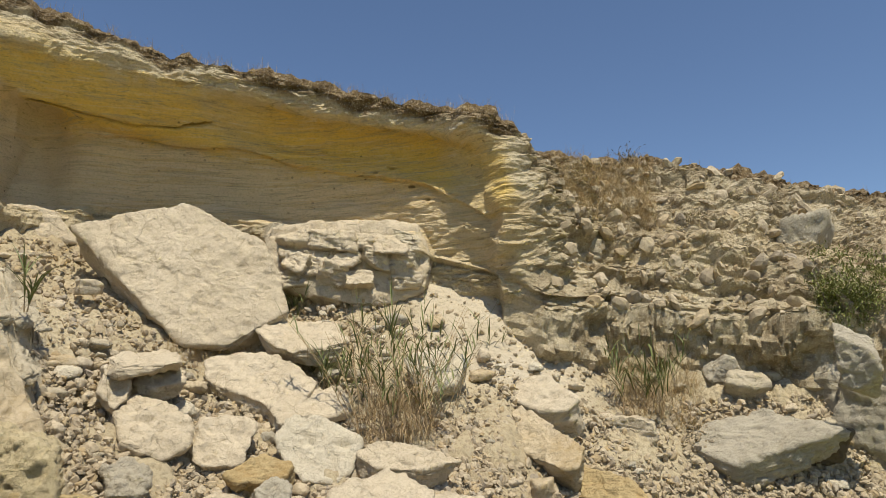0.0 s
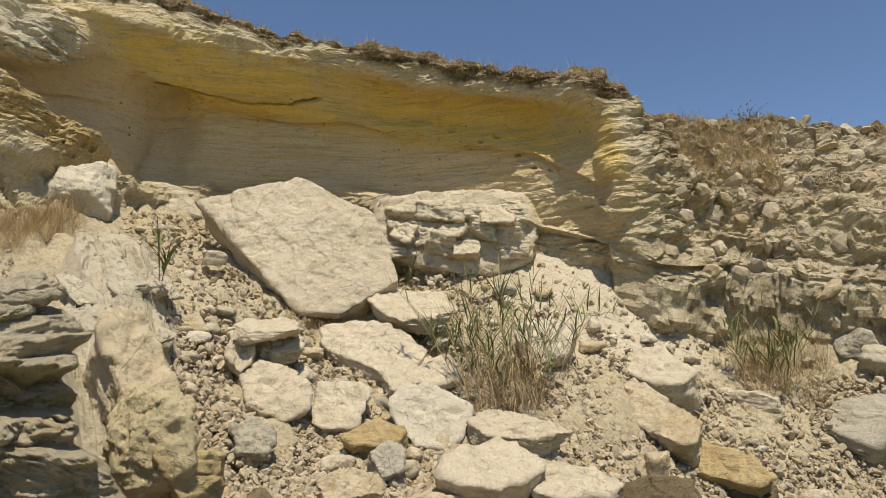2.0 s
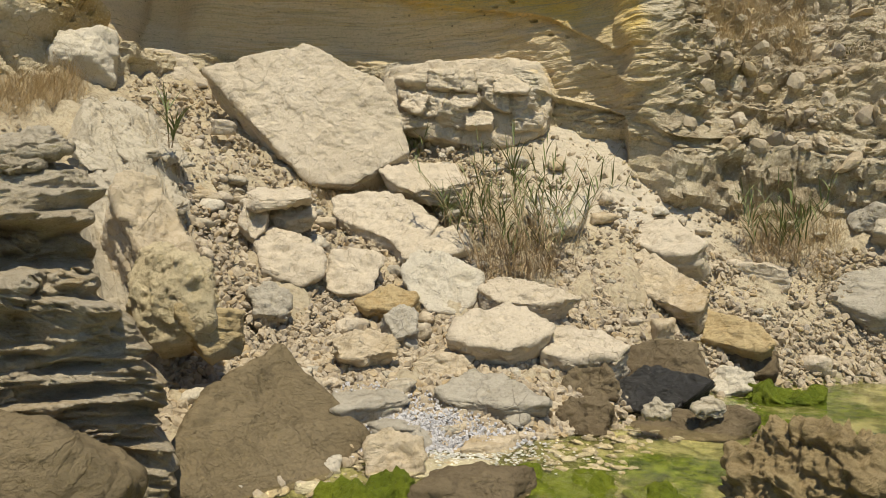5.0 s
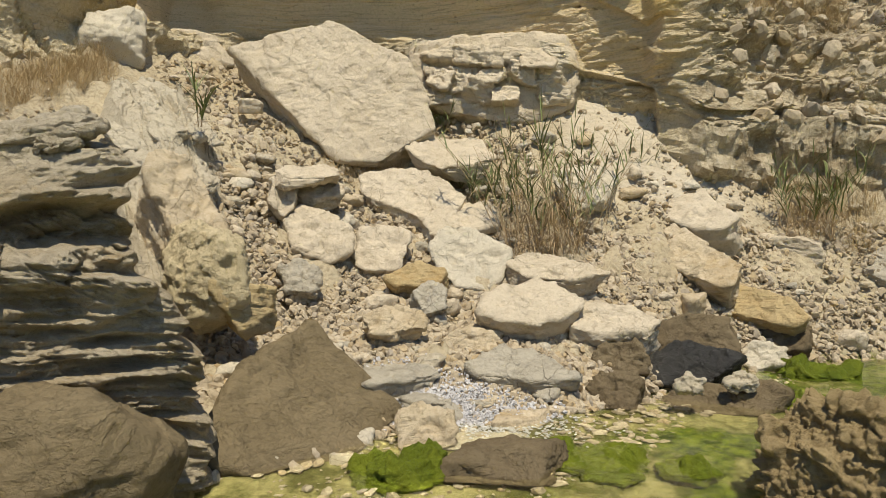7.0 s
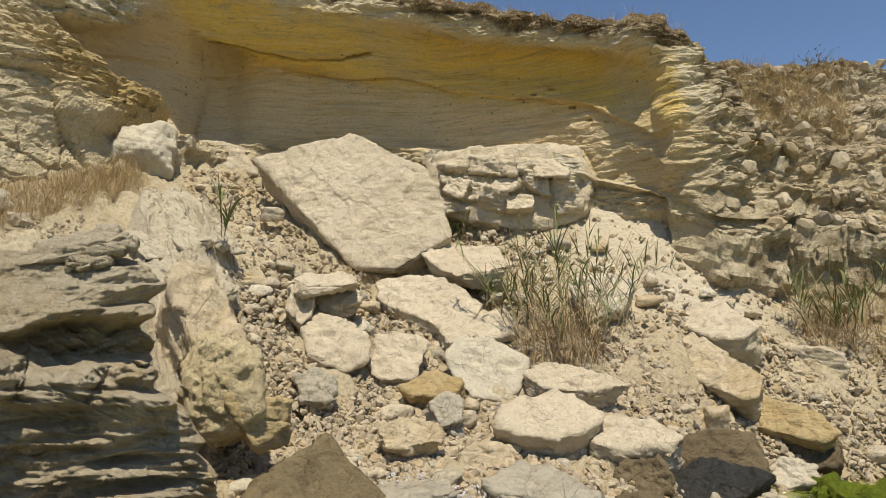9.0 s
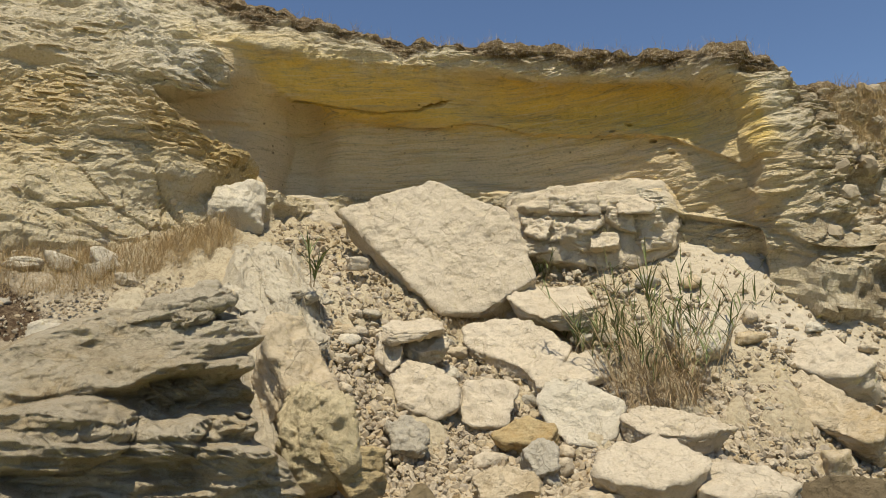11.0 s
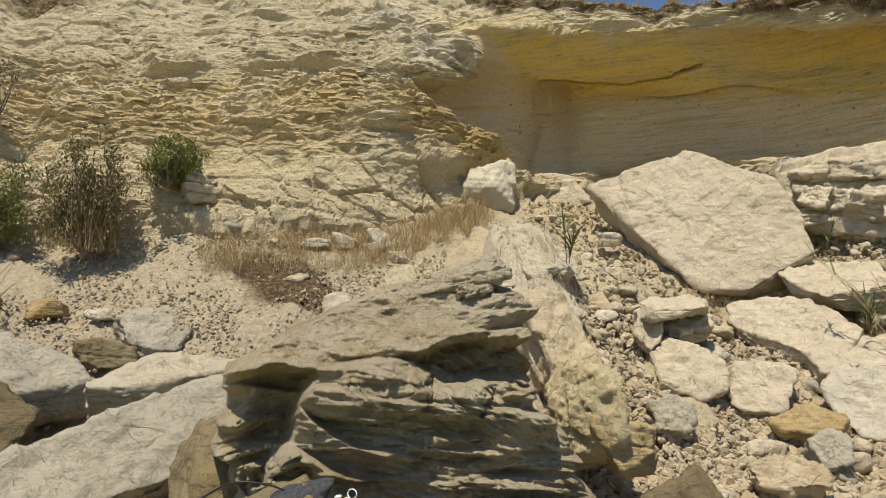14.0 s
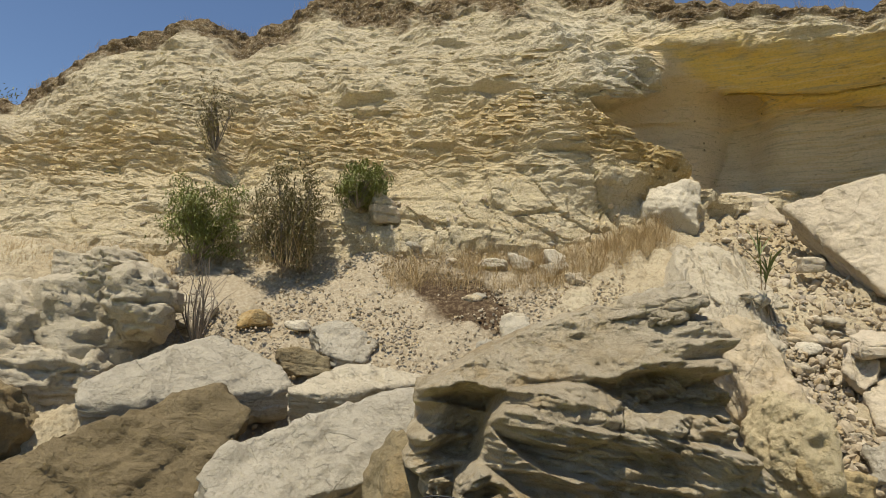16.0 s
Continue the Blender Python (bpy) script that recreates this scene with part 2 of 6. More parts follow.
def stone_material(name, pale, mid, dark, rust=None, layers=0.0, cracks=0.5, rough=0.92, grain=1.0, spec=0.2, chance=0.3, depth=0.018):
    """Weathered stone: soft blotches, grain, short wandering cracks, chipped skin, stains; layers adds thin beds in relief."""
    m = Nodes(name, rough, spec)
    big = m.noise(0.9, 5, 0.6, warp=0.4)
    fine = m.noise(16 * grain, 7, 0.7)
    colour = m.mix(m.ramp(big, (0.3, 0.0), (0.7, 1.0)), mid, pale)
    colour = m.mix(m.math("MULTIPLY", m.chance, chance), colour, mid)
    speck = m.math("MULTIPLY", m.ramp(fine, (0.32, 1.0), (0.44, 0.0)), 0.2)
    colour = m.mix(speck, colour, dark)
    pore = m.ramp(m.noise(48 * grain, 5, 0.7), (0.30, 0.4), (0.38, 0.0))
    colour = m.mix(pore, colour, dark)
    if rust:
        spots = m.ramp(m.noise(1.7, 6, 0.7), (0.50, 0.0), (0.66, 1.0))
        colour = m.mix(m.math("MULTIPLY", spots, 0.6), colour, rust)
    salt = m.noise(34 * grain, 4, 0.75)
    colour = m.mix(m.ramp(salt, (0.34, 0.30), (0.46, 0.0)), colour, dark)
    colour = m.mix(m.ramp(salt, (0.54, 0.0), (0.68, 0.30)), colour, tuple(min(0.78, k * 1.22) for k in pale))
    where = m.shift(0.12, 2.4)
    crack = m.ramp(m.voronoi(2.6, "DISTANCE_TO_EDGE", where), (0.0, 0.0), (0.012, 1.0))
    some = m.ramp(m.noise(1.6, 3), (0.53, 1.0), (0.64, 0.0))
    crack = m.math("MAXIMUM", crack, some)
    colour = m.mix(m.math("MULTIPLY", m.math("SUBTRACT", 1.0, crack), cracks), colour, dark)
    coarse = m.noise(5.0 * grain, 12, 0.72)
    flake = m.ramp(m.noise(3.0, 6, 0.62, warp=0.5), (0.49, 0.0), (0.505, 1.0))
    small = m.ramp(m.noise(8.5 * grain, 6, 0.62, warp=0.4), (0.50, 0.0), (0.52, 1.0))
    colour = m.mix(m.math("MULTIPLY", flake, 0.3), colour, pale)
    colour = m.mix(m.math("MULTIPLY", m.ramp(coarse, (0.34, 1.0), (0.46, 0.0)), 0.3), colour, dark)
    sheets = m.math("SNAP", m.noise(1.5 * grain, 2.5, 0.5, warp=0.4), 0.06)
    height = m.math("ADD", m.math("MULTIPLY", coarse, 1.7), m.math("MULTIPLY", m.noise(24 * grain, 10, 0.74), 1.2))
    height = m.math("ADD", height, m.math("MULTIPLY", sheets, 5.0))
    broken = m.shift(0.05, 7.0)
    height = m.math("ADD", height, m.math("MULTIPLY", m.chips(9.0 * grain, broken), 0.35))
    height = m.math("ADD", height, m.math("MULTIPLY", m.chips(26.0 * grain, broken), 0.45))
    # dark crevices between chips, drawn into the colour and not into the relief
    seam = m.ramp(m.voronoi(7.0 * grain, "DISTANCE_TO_EDGE", broken), (0.0, 1.0), (0.02, 0.0))
    colour = m.mix(m.math("MULTIPLY", m.math("MULTIPLY", seam, m.ramp(m.noise(2.3, 3), (0.50, 0.0), (0.58, 1.0))), 0.30), colour, dark)
    height = m.math("ADD", height, m.math("MULTIPLY", crack, cracks))
    height = m.math("ADD", height, m.math("MULTIPLY", flake, 0.4))
    height = m.math("ADD", height, m.math("MULTIPLY", small, 0.3))
    if layers:
        bands = m.noise(3.0, 6, 0.68, stretch=(0.6, 0.6, 9.0), warp=0.6)
        height = m.math("ADD", height, m.math("MULTIPLY", bands, layers * 1.4))
        colour = m.mix(m.math("MULTIPLY", m.ramp(bands, (0.32, 1.0), (0.40, 0.0)), 0.3), colour, dark)
    return m.finish(colour, height, 1.0, depth)


CREAM = stone_material("cream limestone", (0.66, 0.565, 0.415), (0.575, 0.48, 0.335), (0.27, 0.205, 0.12), cracks=0.6)
WHITE = stone_material("chalky limestone", (0.67, 0.60, 0.46), (0.60, 0.525, 0.385), (0.34, 0.275, 0.18), cracks=0.5)
PEACH = stone_material("peach limestone", (0.63, 0.525, 0.365), (0.55, 0.445, 0.285), (0.29, 0.205, 0.105), rust=(0.44, 0.30, 0.125), layers=0.5)
OCHRE = stone_material("ochre sandstone", (0.53, 0.415, 0.225), (0.44, 0.32, 0.15), (0.22, 0.13, 0.045), rust=(0.40, 0.23, 0.06), layers=0.8)
GREY = stone_material("grey limestone", (0.50, 0.447, 0.345), (0.41, 0.363, 0.27), (0.21, 0.18, 0.13), layers=0.3, cracks=0.6)
SANDY = stone_material("grey-brown sandstone", (0.315, 0.256, 0.15), (0.225, 0.176, 0.096), (0.10, 0.08, 0.045), layers=0.6, cracks=0.3, rust=(0.30, 0.20, 0.085))
DAMP = stone_material("damp grey-brown sandstone", (0.265, 0.205, 0.115), (0.18, 0.137, 0.073), (0.065, 0.05, 0.026), layers=0.5, cracks=0.0, rough=0.8)
BROWN = stone_material("damp brown stone", (0.206, 0.158, 0.090), (0.149, 0.110, 0.060), (0.062, 0.044, 0.026), cracks=0.4, rough=0.75)
BLACK = stone_material("wet black stone", (0.036, 0.033, 0.026), (0.025, 0.022, 0.017), (0.010, 0.010, 0.008), cracks=0.2, rough=0.38, spec=0.5)
CRUST = stone_material("crusted brown stone", (0.46, 0.35, 0.18), (0.27, 0.195, 0.09), (0.07, 0.045, 0.02), grain=2.0, cracks=0.1)
NODULAR = stone_material("nodular yellow limestone", (0.66, 0.56, 0.36), (0.56, 0.45, 0.25), (0.20, 0.145, 0.07), cracks=0.1, grain=1.6)
MOSS = stone_material("stone under green weed", (0.24, 0.27, 0.02), (0.13, 0.17, 0.012), (0.021, 0.034, 0.005), grain=3.0, cracks=0.0, rough=0.6)
SCARP = stone_material("pale spalled limestone", (0.57, 0.50, 0.365), (0.48, 0.41, 0.29), (0.24, 0.19, 0.12), layers=0.5, cracks=0.6)


def cliff_material():
    m = Nodes("cliff strata", 0.95, 0.12)
    bed, hollow, dry = m.attr("bed"), m.attr("hollow"), m.attr("soil")
    wob = m.noise(1.6, 5, 0.6, warp=0.5)
    level = m.math("ADD", bed, m.math("MULTIPLY", m.math("SUBTRACT", wob, 0.5), 0.22))
    bands = m.noise(2.2, 5, 0.62, stretch=(0.28, 0.28, 4.2), warp=0.35)
    thin = m.noise(3.2, 5, 0.6, stretch=(0.8, 0.8, 7.0), warp=0.9)
    big = m.noise(0.8, 5, 0.6)
    open_rock = m.ramp(level, (0.0, (0.601, 0.504, 0.325)), (0.22, (0.640, 0.534, 0.335)), (0.40, (0.627, 0.493, 0.276)), (0.50, (0.655, 0.50, 0.265)), (0.56, (0.645, 0.50, 0.27)), (0.62, (0.63, 0.52, 0.325)), (0.8, (0.63, 0.54, 0.37)), (1.0, (0.62, 0.53, 0.36)))
    open_rock = m.mix(m.ramp(bands, (0.50, 0.0), (0.66, 0.5)), open_rock, (0.58, 0.44, 0.22))
    open_rock = m.mix(m.ramp(big, (0.45, 0.0), (0.66, 0.7)), open_rock, (0.66, 0.57, 0.39))
    # the hollow's own yellows and tans, raised and warmed to stand in for bounced light
    shaded = m.ramp(level, (0.0, (0.68, 0.545, 0.33)), (0.30, (0.71, 0.57, 0.35)), (0.45, (0.74, 0.575, 0.325)), (0.50, (0.74, 0.53, 0.20)), (0.60, (0.80, 0.56, 0.13)), (0.78, (0.80, 0.57, 0.15)), (0.84, (0.72, 0.585, 0.34)), (0.92, (0.70, 0.60, 0.42)))
    shaded = m.mix(m.ramp(bands, (0.50, 0.0), (0.60, 0.55)), shaded, (0.60, 0.43, 0.18))
    shaded = m.mix(m.ramp(m.noise(0.55, 4), (0.46, 0.0), (0.62, 0.6)), shaded, (0.60, 0.49, 0.295))
    streak = m.noise(3.0, 6, 0.65, stretch=(0.35, 0.35, 6.0), warp=0.8)
    shaded = m.mix(m.ramp(streak, (0.53, 0.0), (0.64, 0.65)), shaded, (0.46, 0.385, 0.24))
    shaded = m.mix(m.ramp(streak, (0.34, 0.6), (0.45, 0.0)), shaded, (0.76, 0.65, 0.44))
    open_rock = m.mix(m.math("MULTIPLY", m.attr("rusty"), m.ramp(wob, (0.3, 0.4), (0.6, 0.9))), open_rock, (0.52, 0.375, 0.15))
    outcrop = m.mix(m.ramp(wob, (0.4, 0.0), (0.6, 1.0)), (0.45, 0.375, 0.245), (0.58, 0.495, 0.345))
    open_rock = m.mix(m.math("MULTIPLY", m.attr("east"), 0.7), open_rock, outcrop)
    earthy = m.mix(m.ramp(m.noise(6.0, 5, 0.65), (0.4, 0.0), (0.6, 1.0)), (0.25, 0.19, 0.11), (0.40, 0.325, 0.205))
    open_rock = m.mix(m.math("MULTIPLY", m.attr("east"), m.ramp(m.noise(1.3, 5, 0.65, warp=0.4), (0.47, 0.0), (0.56, 0.85))), open_rock, earthy)
    colour = m.mix(hollow, open_rock, shaded)
    smooth_face = m.mix(m.ramp(big, (0.4, 0.0), (0.6, 1.0)), (0.70, 0.55, 0.33), (0.75, 0.61, 0.39))
    colour = m.mix(m.math("MULTIPLY", m.attr("pale"), 0.85), colour, smooth_face)
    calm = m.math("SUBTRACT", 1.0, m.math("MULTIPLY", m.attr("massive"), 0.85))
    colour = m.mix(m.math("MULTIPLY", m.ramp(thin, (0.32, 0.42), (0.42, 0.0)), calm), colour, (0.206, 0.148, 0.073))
    colour = m.mix(m.math("MULTIPLY", m.attr("chalk"), 0.8), colour, (0.64, 0.58, 0.45))
    earth = m.ramp(m.noise(7, 6, 0.7), (0.35, (0.103, 0.069, 0.036)), (0.55, (0.206, 0.143, 0.073)), (0.68, (0.453, 0.364, 0.224)))
    colour = m.mix(dry, colour, earth)
    grain = m.noise(26, 7, 0.7)
    salt = m.noise(21, 4, 0.75)
    outer = m.math("SUBTRACT", 1.0, m.math("MULTIPLY", m.math("MAXIMUM", hollow, m.attr("pale")), 0.8))
    colour = m.mix(m.math("MULTIPLY", m.ramp(salt, (0.34, 0.3), (0.46, 0.0)), outer), colour, (0.30, 0.225, 0.13))
    colour = m.mix(m.math("MULTIPLY", m.ramp(salt, (0.52, 0.0), (0.66, 0.45)), outer), colour, (0.74, 0.66, 0.50))
    colour = m.mix(m.ramp(grain, (0.35, 0.25), (0.5, 0.0)), colour, (0.227, 0.167, 0.086))
    # small holes: the shade inside them is painted dark, along with a bump dip
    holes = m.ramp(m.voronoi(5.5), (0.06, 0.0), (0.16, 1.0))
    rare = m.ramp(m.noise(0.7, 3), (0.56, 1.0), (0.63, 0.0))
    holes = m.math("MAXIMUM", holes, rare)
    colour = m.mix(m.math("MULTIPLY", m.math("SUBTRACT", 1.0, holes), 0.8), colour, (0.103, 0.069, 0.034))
    height = m.math("ADD", m.math("MULTIPLY", m.math("MULTIPLY", thin, calm), 0.9), m.math("MULTIPLY", m.noise(5, 12, 0.70, stretch=(1, 1, 1.4)), 2.0))
    height = m.math("ADD", height, m.math("MULTIPLY", grain, 0.8))
    height = m.math("ADD", height, m.math("MULTIPLY", holes, 0.6))
    broken = m.shift(0.12, 5.0)
    rugged = m.math("MULTIPLY", outer, 1.0)
    for size, deep in ((5.0, 0.30), (13.0, 0.30), (30.0, 0.22)):
        height = m.math("ADD", height, m.math("MULTIPLY", m.math("MULTIPLY", m.chips(size, broken), deep), rugged))
    # crevice darkness between broken facets is put into the colour alone
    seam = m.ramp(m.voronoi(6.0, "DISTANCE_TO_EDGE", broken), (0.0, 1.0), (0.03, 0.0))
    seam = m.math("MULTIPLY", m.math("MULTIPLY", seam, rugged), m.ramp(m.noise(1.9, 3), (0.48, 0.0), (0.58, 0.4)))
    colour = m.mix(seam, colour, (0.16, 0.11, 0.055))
    return m.finish(colour, height, 1.0, 0.042)


def ground_material():
    m = Nodes("rubble and earth", 0.95, 0.12)
    earth, wet, weed = m.attr("earth"), m.attr("wet"), m.attr("weed")
    big = m.noise(0.9, 5, 0.6)
    chip = m.noise(18, 6, 0.7)
    stones = m.voronoi(11.0, "F1")
    colour = m.mix(m.ramp(big, (0.35, 0.0), (0.65, 1.0)), (0.44, 0.36, 0.23), (0.54, 0.46, 0.31))
    colour = m.mix(m.ramp(chip, (0.36, 0.7), (0.52, 0.0)), colour, (0.278, 0.217, 0.129))
    soil = m.mix(m.ramp(chip, (0.42, 0.0), (0.6, 1.0)), (0.36, 0.295, 0.195), (0.48, 0.405, 0.285))
    colour = m.mix(earth, colour, soil)
    colour = m.mix(m.math("MULTIPLY", m.attr("chalk"), 0.8), colour, m.mix(m.ramp(big, (0.4, 0.0), (0.6, 1.0)), (0.53, 0.455, 0.33), (0.59, 0.515, 0.39)))
    dark = m.mix(m.ramp(chip, (0.45, 0.0), (0.66, 1.0)), (0.077, 0.049, 0.028), (0.227, 0.167, 0.099))
    colour = m.mix(m.attr("humus"), colour, dark)
    bed = m.mix(m.ramp(m.noise(3.1, 5, 0.65), (0.42, 0.0), (0.58, 1.0)), (0.12, 0.115, 0.03), (0.35, 0.31, 0.125))
    colour = m.mix(wet, colour, bed)
    green = m.mix(m.ramp(m.noise(9, 6, 0.7), (0.4, 0.0), (0.62, 1.0)), (0.036, 0.059, 0.007), (0.165, 0.197, 0.017))
    colour = m.mix(weed, colour, green)
    height = m.math("ADD", m.math("MULTIPLY", chip, 0.9), m.math("MULTIPLY", stones, -0.9))
    height = m.math("ADD", height, m.math("MULTIPLY", m.noise(6, 12, 0.72), 1.8))
    return m.finish(colour, height, 1.0, 0.03)


def water_material():
    m = Nodes("shallow sea water", 0.03, 0.5)
    m.bsdf.inputs["Transmission Weight"].default_value = 1.0
    m.bsdf.inputs["IOR"].default_value = 1.33
    return m.finish((0.90, 0.95, 0.84), m.noise(5.0, 4, 0.55, stretch=(1, 1.6, 1)), 0.22, 0.03)


def leaf_material(name, a, b, dull=0.6):
    m = Nodes(name, dull, 0.3)
    colour = m.mix(m.island, a, b)
    colour = m.mix(m.ramp(m.noise(22, 3), (0.4, 0.35), (0.6, 0.0)), colour, b)
    m.bsdf.inputs["Subsurface Weight"].default_value = 0.0
    return m.finish(colour)


CLIFF, GROUND, WATER = cliff_material(), ground_material(), water_material()
REED_GREEN = leaf_material("reed leaf green", (0.095, 0.125, 0.034), (0.20, 0.21, 0.075))
REED_DRY = leaf_material("dry reed straw", (0.31, 0.215, 0.115), (0.46, 0.345, 0.19))
GRASS_DRY = leaf_material("dry grass", (0.36, 0.25, 0.11), (0.52, 0.39, 0.20))
BUSH_LEAF = leaf_material("bush leaf", (0.125, 0.15, 0.034), (0.26, 0.27, 0.08))
BUSH_GREY = leaf_material("dull shrub leaf", (0.125, 0.12, 0.045), (0.25, 0.20, 0.09))
TWIG = leaf_material("grey bark", (0.16, 0.125, 0.09), (0.28, 0.235, 0.18), 0.85)

# ---- the sea, the ground and the cliff ----
def structure(name, me, label, category):
    ob = new(name, me)
    return tagged(ob, label, category, kind="structure")


def warm_angles(lo, hi, step):
    return np.concatenate([np.arange(-180, lo, 3.0), np.arange(lo, hi, step), np.arange(hi, 180.01, 3.0)])


def build_ground():
    ang = warm_angles(-31, 99, 0.29)
    rad = np.concatenate([np.linspace(0.05, 3.2, 24), np.arange(3.25, 14.2, 0.058), np.geomspace(14.3, 3000, 40)])
    A, R = np.meshgrid(ang, rad)
    x = (MID[0] - R * np.sin(np.radians(A))).ravel()
    y = (MID[1] + R * np.cos(np.radians(A))).ravel()
    z = base_ground(x, y)
    a, r = A.ravel(), R.ravel()
    p = np.stack([x, y, z], 1)
    near = 1 - smooth01(r, 16, 22)
    shore = np.interp(a, G_ANGLE, G_SHORE)
    dry = smooth01(r, shore - 0.3, shore + 1.2)
    # the bench of brown earth below the western cliff, with its spoil heap
    bench = smooth01(a, 49, 55) * (1 - smooth01(a, 80, 88)) * smooth01(r, 7.2, 7.8) * (1 - smooth01(r, 11, 12))
    z += near * (0.16 * fbm(p * 0.9, 4, 3) * (0.35 + 0.65 * dry) + 0.09 * fbm(p * 4, 5, 5, 0.6))
    for scale, high, seed in ((1.9, 0.20, 21), (4.3, 0.11, 25), (8.5, 0.06, 29)):
        flat = p * np.array([scale, scale, 0.01]) + 0.35 * fbm(p * scale * 0.8, 2, seed + 1)[:, None] * np.array([1, 1, 0])
        d1, d2, who = cells(flat, seed)
        z += near * high * (smooth01(d2 - d1, 0.0, 0.35) * (0.35 + 0.65 * who) - 0.45) * who * (0.25 + 0.75 * dry) * (1 - 0.6 * bench) * (1 - 0.75 * smooth01(a, -9, -4) * (1 - smooth01(a, 6.5, 8.5)) * smooth01(r, 9.6, 10.4))
    heap = np.exp(-((((x + 7.9) * 0.96 + (y - 4.75) * 0.28) / 0.95) ** 2 + (((x + 7.9) * 0.28 - (y - 4.75) * 0.96) / 0.42) ** 2) ** 1.5)
    mound = smooth01(a, -9, -4) * (1 - smooth01(a, 6.5, 8.5)) * smooth01(r, 9.6, 10.4)
    humus = smooth01(heap + 0.45 * fbm(p * 2.2, 4, 8), 0.25, 0.5)
    wet = 1 - smooth01(z, 0.0, 0.10)
    weed = (1 - smooth01(z, -0.05, 0.12)) * smooth01(fbm(p * 1.7, 5, 12), -0.04, 0.14) * smooth01(-a, -14, 2)
    me = mesh_of("ground", np.stack([x, y, z], 1), sheet_faces(len(rad), len(ang)), True, [GROUND],
                 {"earth": bench, "chalk": mound, "humus": humus, "wet": wet, "weed": weed})
    structure("ground", me, "pale limestone rubble slope running down into shallow water", "ground")


build_ground()

bm = bmesh.new()
bmesh.ops.create_grid(bm, x_segments=60, y_segments=60, size=1.0)
sea = np.array([v.co[:] for v in bm.verts])
sea_faces = np.array([[v.index for v in f.verts] for f in bm.faces])
bm.free()
sea = np.sign(sea) * np.abs(sea) ** 4 * 3000
sea[:, 2] = 0.02
water = structure("water", mesh_of("water", sea, sea_faces, True, [WATER]), "clear shallow greenish sea water over stones", "water")
water.visible_shadow = False

# The cliff: contour lines from its foot to its edge, at the same angles.
C_ANGLE = (-75, -40, -28, -23, -16, -11.5, -7.4, -3.8, -1.3, 1.4, 6.4, 11.5, 17.9, 24, 30.6, 36.6, 42.7, 47.1, 51.9, 59, 66.7, 73.4, 79.3, 84.7, 89.4, 94.7, 130)
FOOT_R = (16.5, 14, 12.9, 12.4, 12.3, 12.2, 11.94, 11.48, 11.27, 11.36, 11.56, 11.94, 12.44, 12.88, 13.09, 12.8, 11.6, 11, 10.5, 10.3, 10.5, 10.9, 11.7, 12.4, 13.2, 14.2, 17)
FOOT_Z = (2.5, 2.5, 2.57, 2.62, 2.79, 2.93, 3.06, 3.19, 3.42, 3.57, 3.82, 4.42, 4.69, 4.98, 5.1, 4.95, 4.74, 3.91, 3.71, 3.71, 3.6, 3.52, 3.51, 3.38, 3.44, 3.07, 3)
BAND_R = (16.7, 14.2, 13.1, 12.5, 12.3, 12.3, 11.94, 11.34, 11.08, 11.27, 11.56, 12.03, 12.54, 12.88, 13.18, 12.9, 11.8, 11.2, 10.7, 10.5, 10.7, 11.2, 12.2, 13, 14, 14.7, 17.5)
BAND_Z = (2.8, 2.8, 2.85, 2.9, 3.18, 3.33, 3.47, 3.65, 3.77, 4.07, 4.55, 4.91, 4.93, 5.3, 5.37, 5.32, 5.05, 4.43, 4.21, 4.2, 4.14, 4.13, 4.37, 4.06, 4.07, 3.74, 3.6)
BACK_R = (17, 14.6, 13.5, 12.8, 12.5, 12.5, 12.3, 11.5, 10.98, 11.06, 11.48, 12.02, 12.48, 12.82, 13.09, 12.9, 12.2, 11.4, 11, 10.8, 11, 11.7, 12.7, 13.6, 14.8, 15.5, 18)
BACK_Z = (3.2, 3.2, 3.25, 3.3, 3.59, 3.86, 4.12, 4.34, 4.29, 4.34, 5.05, 5.37, 5.52, 5.92, 6.14, 5.99, 5.6, 5.16, 4.95, 4.94, 4.78, 4.83, 5, 4.92, 5.09, 4.61, 4.5)
ROOF_R = (17.6, 15.2, 14.1, 13.3, 13, 12.9, 12.6, 11.48, 11.01, 11.11, 11.52, 12.03, 12.45, 12.72, 13, 12.9, 12.4, 11.6, 11.3, 11.2, 11.6, 12.1, 13.4, 14, 15.2, 16.2, 18.5)
ROOF_Z = (3.7, 3.7, 3.71, 3.85, 4.28, 4.46, 4.69, 4.8, 4.81, 4.9, 5.63, 5.92, 6.09, 6.39, 6.69, 6.64, 6.33, 5.83, 5.74, 5.67, 5.56, 5.46, 5.86, 5.57, 5.77, 5.2, 5)
LIP_R = (18.4, 16, 15.1, 14, 13.5, 13.4, 12.9, 11.6, 11.15, 11.1, 11.76, 12.13, 12.5, 12.4, 12.45, 12.4, 12.3, 11.6, 11.7, 12, 12.4, 12.9, 14.2, 14.7, 15.7, 17, 19)
LIP_Z = (4.2, 4.2, 4.27, 4.48, 4.92, 5.01, 5.2, 5.3, 5.38, 5.58, 6.16, 6.41, 6.53, 6.78, 6.69, 6.9, 7.09, 6.66, 6.62, 6.79, 6.72, 6.62, 6.95, 6.59, 6.5, 5.86, 5.5)
WHITE_R = (19.2, 17, 16.1, 14.7, 14.3, 14.3, 13.3, 11.79, 11.23, 11.13, 11.56, 11.79, 11.9, 11.8, 11.7, 11.9, 11.9, 12, 12.4, 12.9, 13.5, 14.1, 15.2, 15.7, 16.7, 18, 20)
